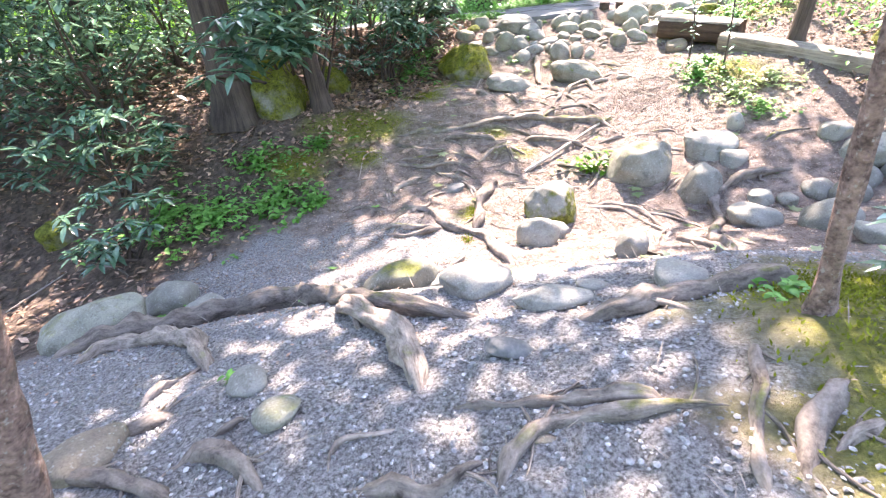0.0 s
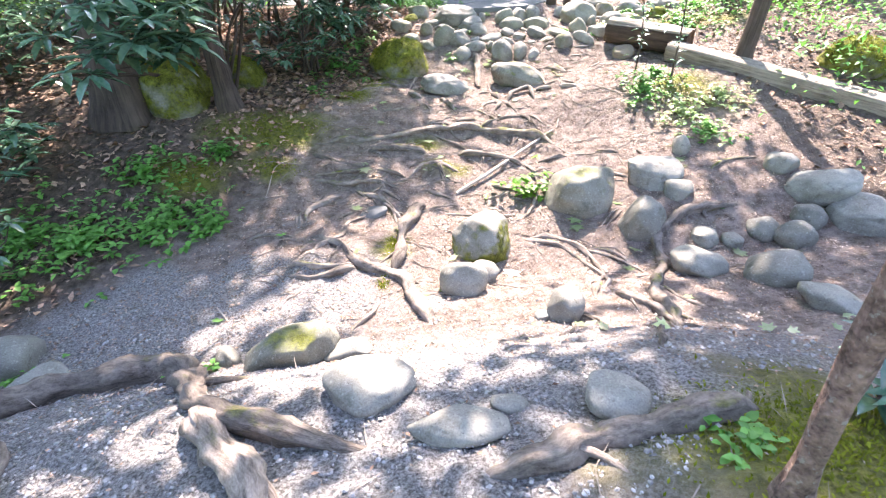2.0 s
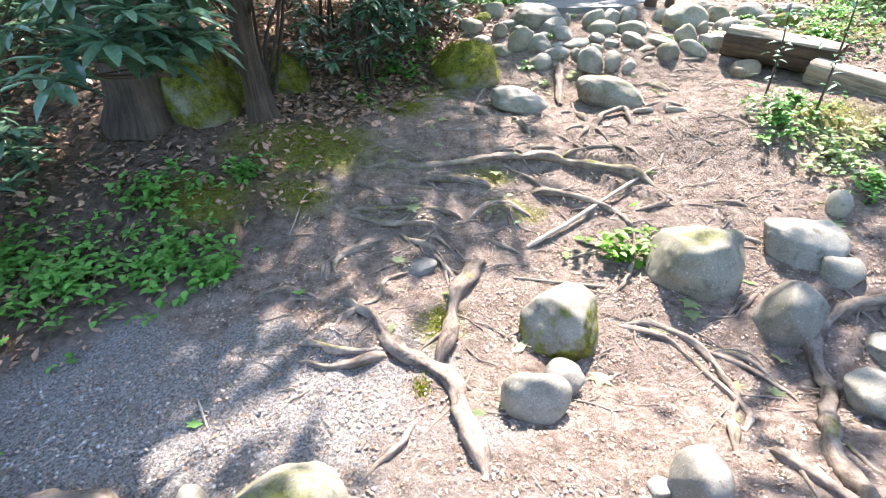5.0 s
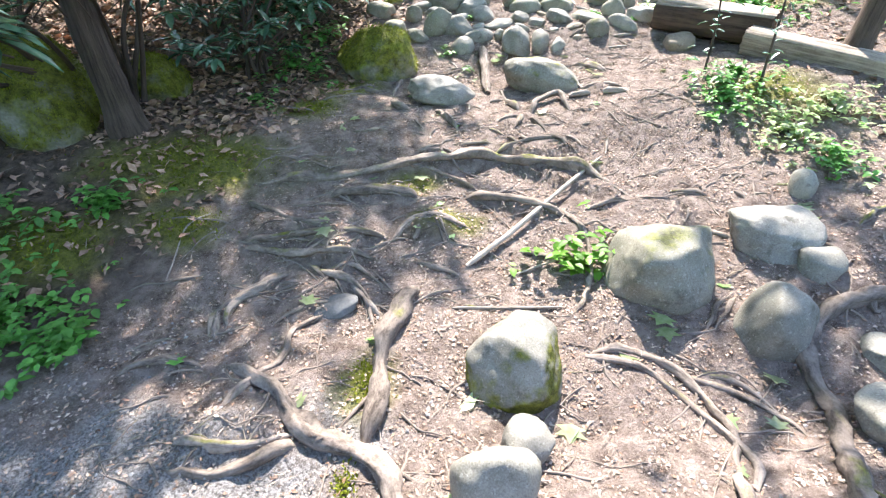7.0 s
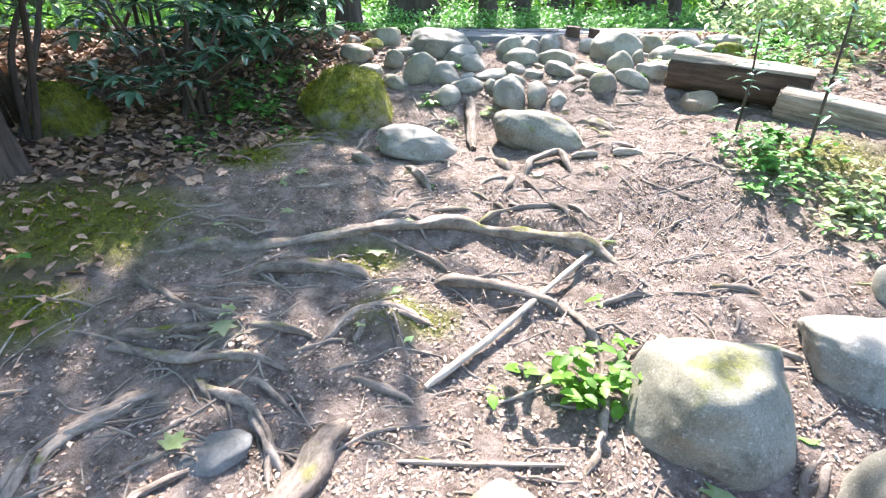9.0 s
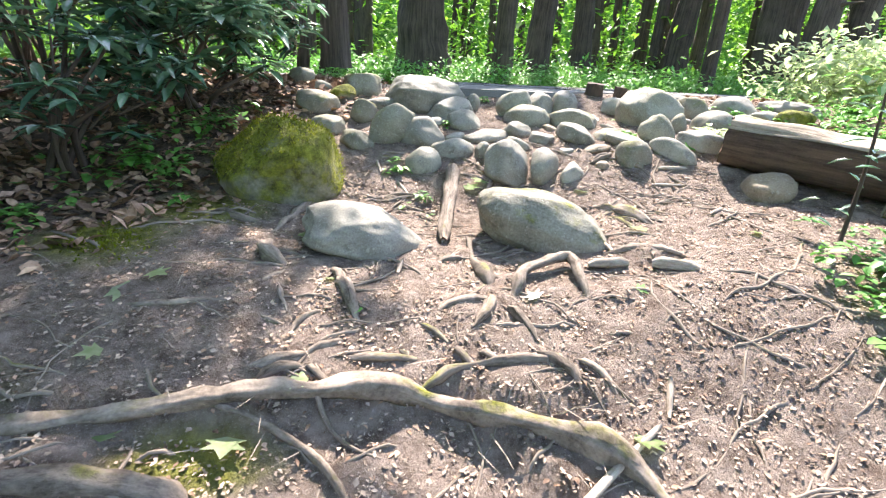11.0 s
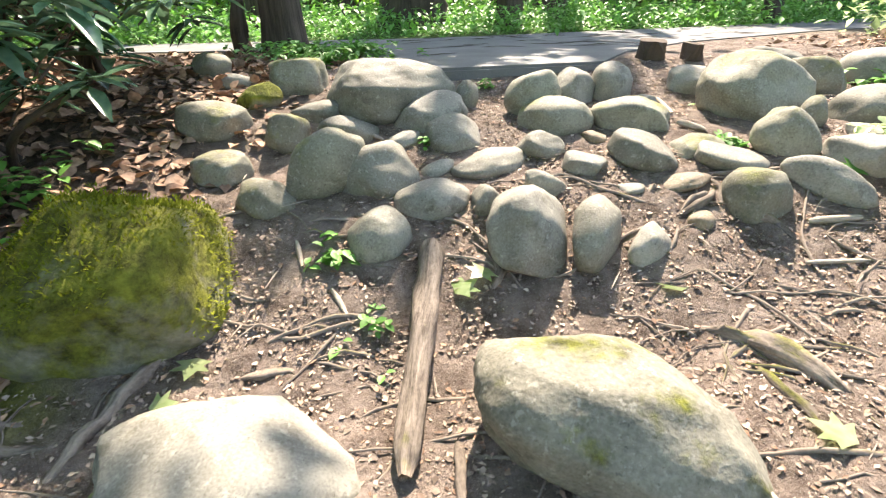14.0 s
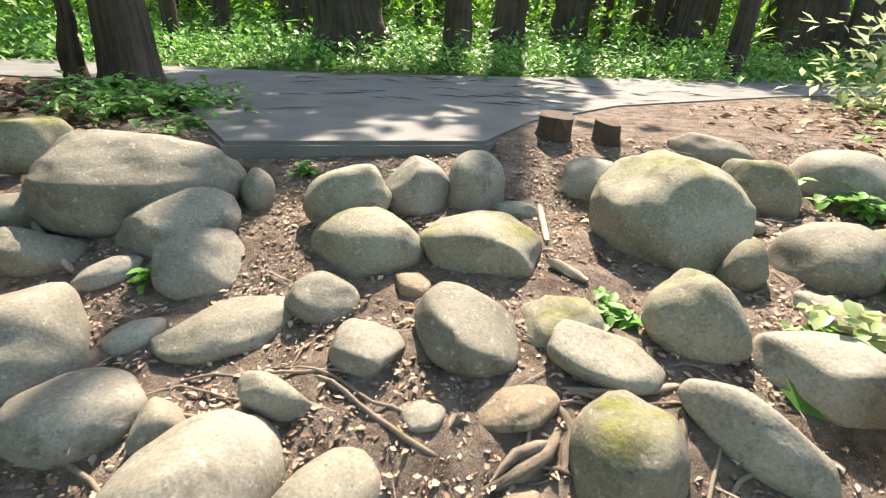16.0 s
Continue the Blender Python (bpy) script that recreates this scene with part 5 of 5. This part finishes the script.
tree(8.27, 24.28, 0.16, 11, BARK, "slim dark trunk in the sunlit wood", 65, (-0.024, 0), None, z=0.74, flare=1.35, count=900, leaf=0.35)
tree(8.73, 21.90, 0.19, 9, BARK, "tall dark trunk in the sunlit wood", 66, (0.000, 0), None, z=0.74, flare=1.35, count=900, leaf=0.35)
tree(9.28, 21.62, 0.39, 10, BARK, "tall dark trunk in the sunlit wood", 67, (0.024, 0), (6.8, 1.8, 1.0), z=0.74, flare=1.35, count=900, leaf=0.35)
tree(11.22, 23.98, 0.23, 11, BARK, "tall dark trunk in the sunlit wood", 68, (-0.012, 0), None, z=0.74, flare=1.35, count=900, leaf=0.35)
tree(7.16, 15.93, 0.14, 9, BARK, "slim dark trunk in the sunlit wood", 69, (0.012, 0), None, z=0.74, flare=1.35, count=900, leaf=0.35)
tree(13.26, 23.89, 0.36, 10, BARK, "tall dark trunk in the sunlit wood", 70, (-0.024, 0), (6.4, 1.8, 1.0), z=0.74, flare=1.35, count=900, leaf=0.35)
tree(10.89, 19.44, 0.54, 11, BARK, "massive dark trunk in the sunlit wood", 71, (0.000, 0), None, z=0.74, flare=1.35, count=900, leaf=0.35)
tree(10.98, 18.10, 0.34, 9, BARK, "tall dark trunk in the sunlit wood", 72, (0.024, 0), None, z=0.74, flare=1.35, count=900, leaf=0.35)
tree(12.86, 19.11, 0.39, 10, BARK, "tall dark trunk in the sunlit wood", 73, (-0.012, 0), (6.0, 1.8, 1.0), z=0.74, flare=1.35, count=900, leaf=0.35)
tree(2.70, 27.52, 0.14, 11, BARK, "slim dark trunk in the sunlit wood", 74, (0.012, 0), None, z=0.74, flare=1.35, count=900, leaf=0.35)
tree(4.00, 25.38, 0.15, 9, BARK, "slim dark trunk in the sunlit wood", 75, (-0.024, 0), None, z=0.74, flare=1.35, count=900, leaf=0.35)
tree(-0.98, 25.41, 0.13, 10, BARK, "slim dark trunk in the sunlit wood", 76, (0.000, 0), (5.6, 1.8, 1.0), z=0.74, flare=1.35, count=900, leaf=0.35)
tree(-1.84, 21.21, 0.13, 11, BARK, "slim dark trunk in the sunlit wood", 77, (0.024, 0), None, z=0.74, flare=1.35, count=900, leaf=0.35)
tree(-1.72, 18.15, 0.14, 9, BARK, "slim dark trunk in the sunlit wood", 78, (-0.012, 0), None, z=0.74, flare=1.35, count=900, leaf=0.35)
wood = random.Random(5)
for k in range(70):
    x, y = wood.uniform(-26, 34), wood.uniform(23, 52)
    tree(x, y, wood.uniform(0.1, 0.34), wood.uniform(14, 20), BARK, "dark forest trunk in the sunlit wood", 200 + k, (wood.uniform(-0.03, 0.03), 0), (wood.uniform(7, 9), 2.2, 2.0) if k % 3 == 0 and y > 27 else None, z=0.74, flare=1.3, count=900, leaf=0.6)


def undergrowth(name, count, xr, yr, zr, leaf, material, seed, label, power=2.0, clump=10, level=0.74, follow=False):
    r = np.random.default_rng(seed)
    c = count // clump
    cx, cy = r.uniform(*xr, c), r.uniform(*yr, c)
    floor = ground_z(cx, cy) if follow else np.full(c, level)
    cz = floor + zr[0] + (zr[1] - zr[0]) * r.uniform(0, 1, c) ** power
    p = np.repeat(np.column_stack([cx, cy, cz]), clump, 0) + r.normal(0, 1, (c * clump, 3)) * np.array([leaf * 2.2, leaf * 2.2, leaf * 1.0])
    p[:, 2] = np.maximum(p[:, 2], np.repeat(floor, clump) + 0.03)
    n = len(p)
    s = leaf * r.uniform(0.6, 1.3, n)
    ob = leaves(name, p, r.uniform(0, 6.28, n), r.normal(-0.1, 0.5, n), s, s * 0.6, material, plain=True)
    tagged(ob, label, "undergrowth", kind="stuff")


undergrowth("roadside_herbs", 30000, (-12, 18), (15.0, 20), (0.02, 0.3), 0.12, HERB, 31, "dense green herbs along the far side of the asphalt")
undergrowth("forest_herbs", 22000, (-22, 30), (18, 34), (0.02, 0.5), 0.22, HERB, 32, "green forest floor of herbs and seedlings")
undergrowth("understorey", 30000, (-26, 36), (21.5, 36), (0.3, 7.5), 0.32, WOODLEAF, 33, "sunlit young broadleaf understorey", 1.3, 12)
undergrowth("far_understorey", 26000, (-40, 50), (34, 54), (0.3, 16), 0.6, WOODLEAF, 34, "far bright broadleaf wood", 1.0, 12)
# the bush's whitish leaf colour imitates sun glare
undergrowth("bush_by_road", 8000, (6.4, 9.4), (10.4, 13.0), (0.05, 0.75), 0.14, PALELEAF, 35, "bush of small leaves beside the asphalt, sun glare in its pale colour", 1.2, 10, 0.74, True)
undergrowth("bank_shrubs", 9000, (-12, -3), (12.5, 18), (0.1, 3.5), 0.16, WOODLEAF, 36, "green shrubs behind the rhododendrons", 1.2, 10)
undergrowth("right_bank_leaves", 7000, (5.2, 12), (2, 10), (0.02, 0.9), 0.1, HERB, 37, "low green shrubs on the sunny bank", 1.8, 10, 0, True)
undergrowth("left_bank_leaves", 20000, (-13, -4.6), (6.5, 15), (0.05, 4.5), 0.2, WAXY, 38, "dark evergreen thicket on the shaded bank", 1.1, 10, 0, True)


def sapling(x, y, height, seed):
    r = np.random.default_rng(seed)
    base = new("sapling", None)
    base.location = (x, y, gz(x, y))
    line = smooth_line([(0, 0, -0.03), (0.03, 0.02, height * 0.5), (-0.02, 0.0, height)], 0.1)
    tube("stem", line, np.linspace(0.014, 0.005, len(line)), BARK, base, 6, 0.1, seed)
    t = r.uniform(0.1, 1, 26)
    p = np.column_stack([r.normal(0, 0.07, 26), r.normal(0, 0.07, 26), t * height])
    leaves("foliage", p, r.uniform(0, 6.28, 26), r.normal(-0.2, 0.3, 26), np.full(26, 0.11), np.full(26, 0.045), WAXY, base)
    tagged(base, "thin sapling with a few glossy leaves", "sapling")


sapling(3.85, 7.45, 1.5, 3)
sapling(3.55, 7.9, 0.9, 4)


def backdrop():
    n = 64
    ring = [(4 + 75 * math.cos(6.2832 * k / n), 10 + 75 * math.sin(6.2832 * k / n)) for k in range(n)]
    verts = [(x, y, -2) for x, y in ring] + [(x, y, 16) for x, y in ring]
    faces = [(k, (k + 1) % n, n + (k + 1) % n, n + k) for k in range(n)]
    ob = link("backdrop", verts, faces, surface("far_wood", (0.012, 0.035, 0.006), (0.12, 0.3, 0.035), 0.5, 0.9, 0.5, 3.0, 0.3))
    tagged(ob, "far green wall of forest", "forest", kind="structure")


backdrop()


def fine_roots(count, seed):
    """Thread-thin roots laid bare between the large ones."""
    r = np.random.default_rng(seed)
    verts, faces = [], []
    for k in range(count):
        x, y = r.uniform(-1.2, 3.6), r.uniform(4.2, 9.6)
        if x < left_edge(y) - 0.1:
            continue
        a, length, rad = r.normal(0, 0.5) + (math.pi if r.uniform() < 0.5 else 0), r.uniform(0.15, 0.7), r.uniform(0.003, 0.009)
        n = max(4, int(length / 0.05))
        bend = r.normal(0, 0.2, n)
        for i in range(n):
            s = i / (n - 1)
            a += bend[i]
            x, y = x + math.cos(a) * length / n, y + math.sin(a) * length / n
            z = gz(x, y) + 0.004 + rad * (0.7 - 2.2 * (2 * s - 1) ** 4) + 0.006 * math.sin(s * 14 + k)
            side = np.array([-math.sin(a), math.cos(a)]) * rad * (1.1 - 0.5 * s)
            o = len(verts)
            verts += [(x + side[0], y + side[1], z - rad * 0.6), (x + side[0] * 0.5, y + side[1] * 0.5, z + rad * 0.5), (x - side[0] * 0.5, y - side[1] * 0.5, z + rad * 0.5), (x - side[0], y - side[1], z - rad * 0.6)]
            if i:
                faces += [(o - 4, o - 3, o + 1, o), (o - 3, o - 2, o + 2, o + 1), (o - 2, o - 1, o + 3, o + 2)]
    ob = link("fine_roots", verts, faces, ROOT, smooth=True)
    tagged(ob, "thin bare roots threading the worn earth", "roots", kind="stuff")


fine_roots(420, 77)


def lane_twigs():
    r = np.random.default_rng(8)
    n = 90
    x, y = r.uniform(1.2, 8, n), r.uniform(11.9, 14.6, n)
    ok = (y > 11.3 + 0.62 * np.maximum(0, x - 2.6)) & (y < 14.4 + 0.1 * x)
    x, y = x[ok], y[ok]
    s = r.uniform(0.08, 0.5, len(x))
    ob = leaves("lane_twigs", np.column_stack([x, y, np.full(len(x), ROAD_Z + 0.008)]), r.normal(1.4, 0.5, len(x)), np.zeros(len(x)), s, np.full(len(x), 0.022), BARK, plain=True)
    tagged(ob, "thin dark twigs dropped on the asphalt", "twigs", kind="stuff")


lane_twigs()
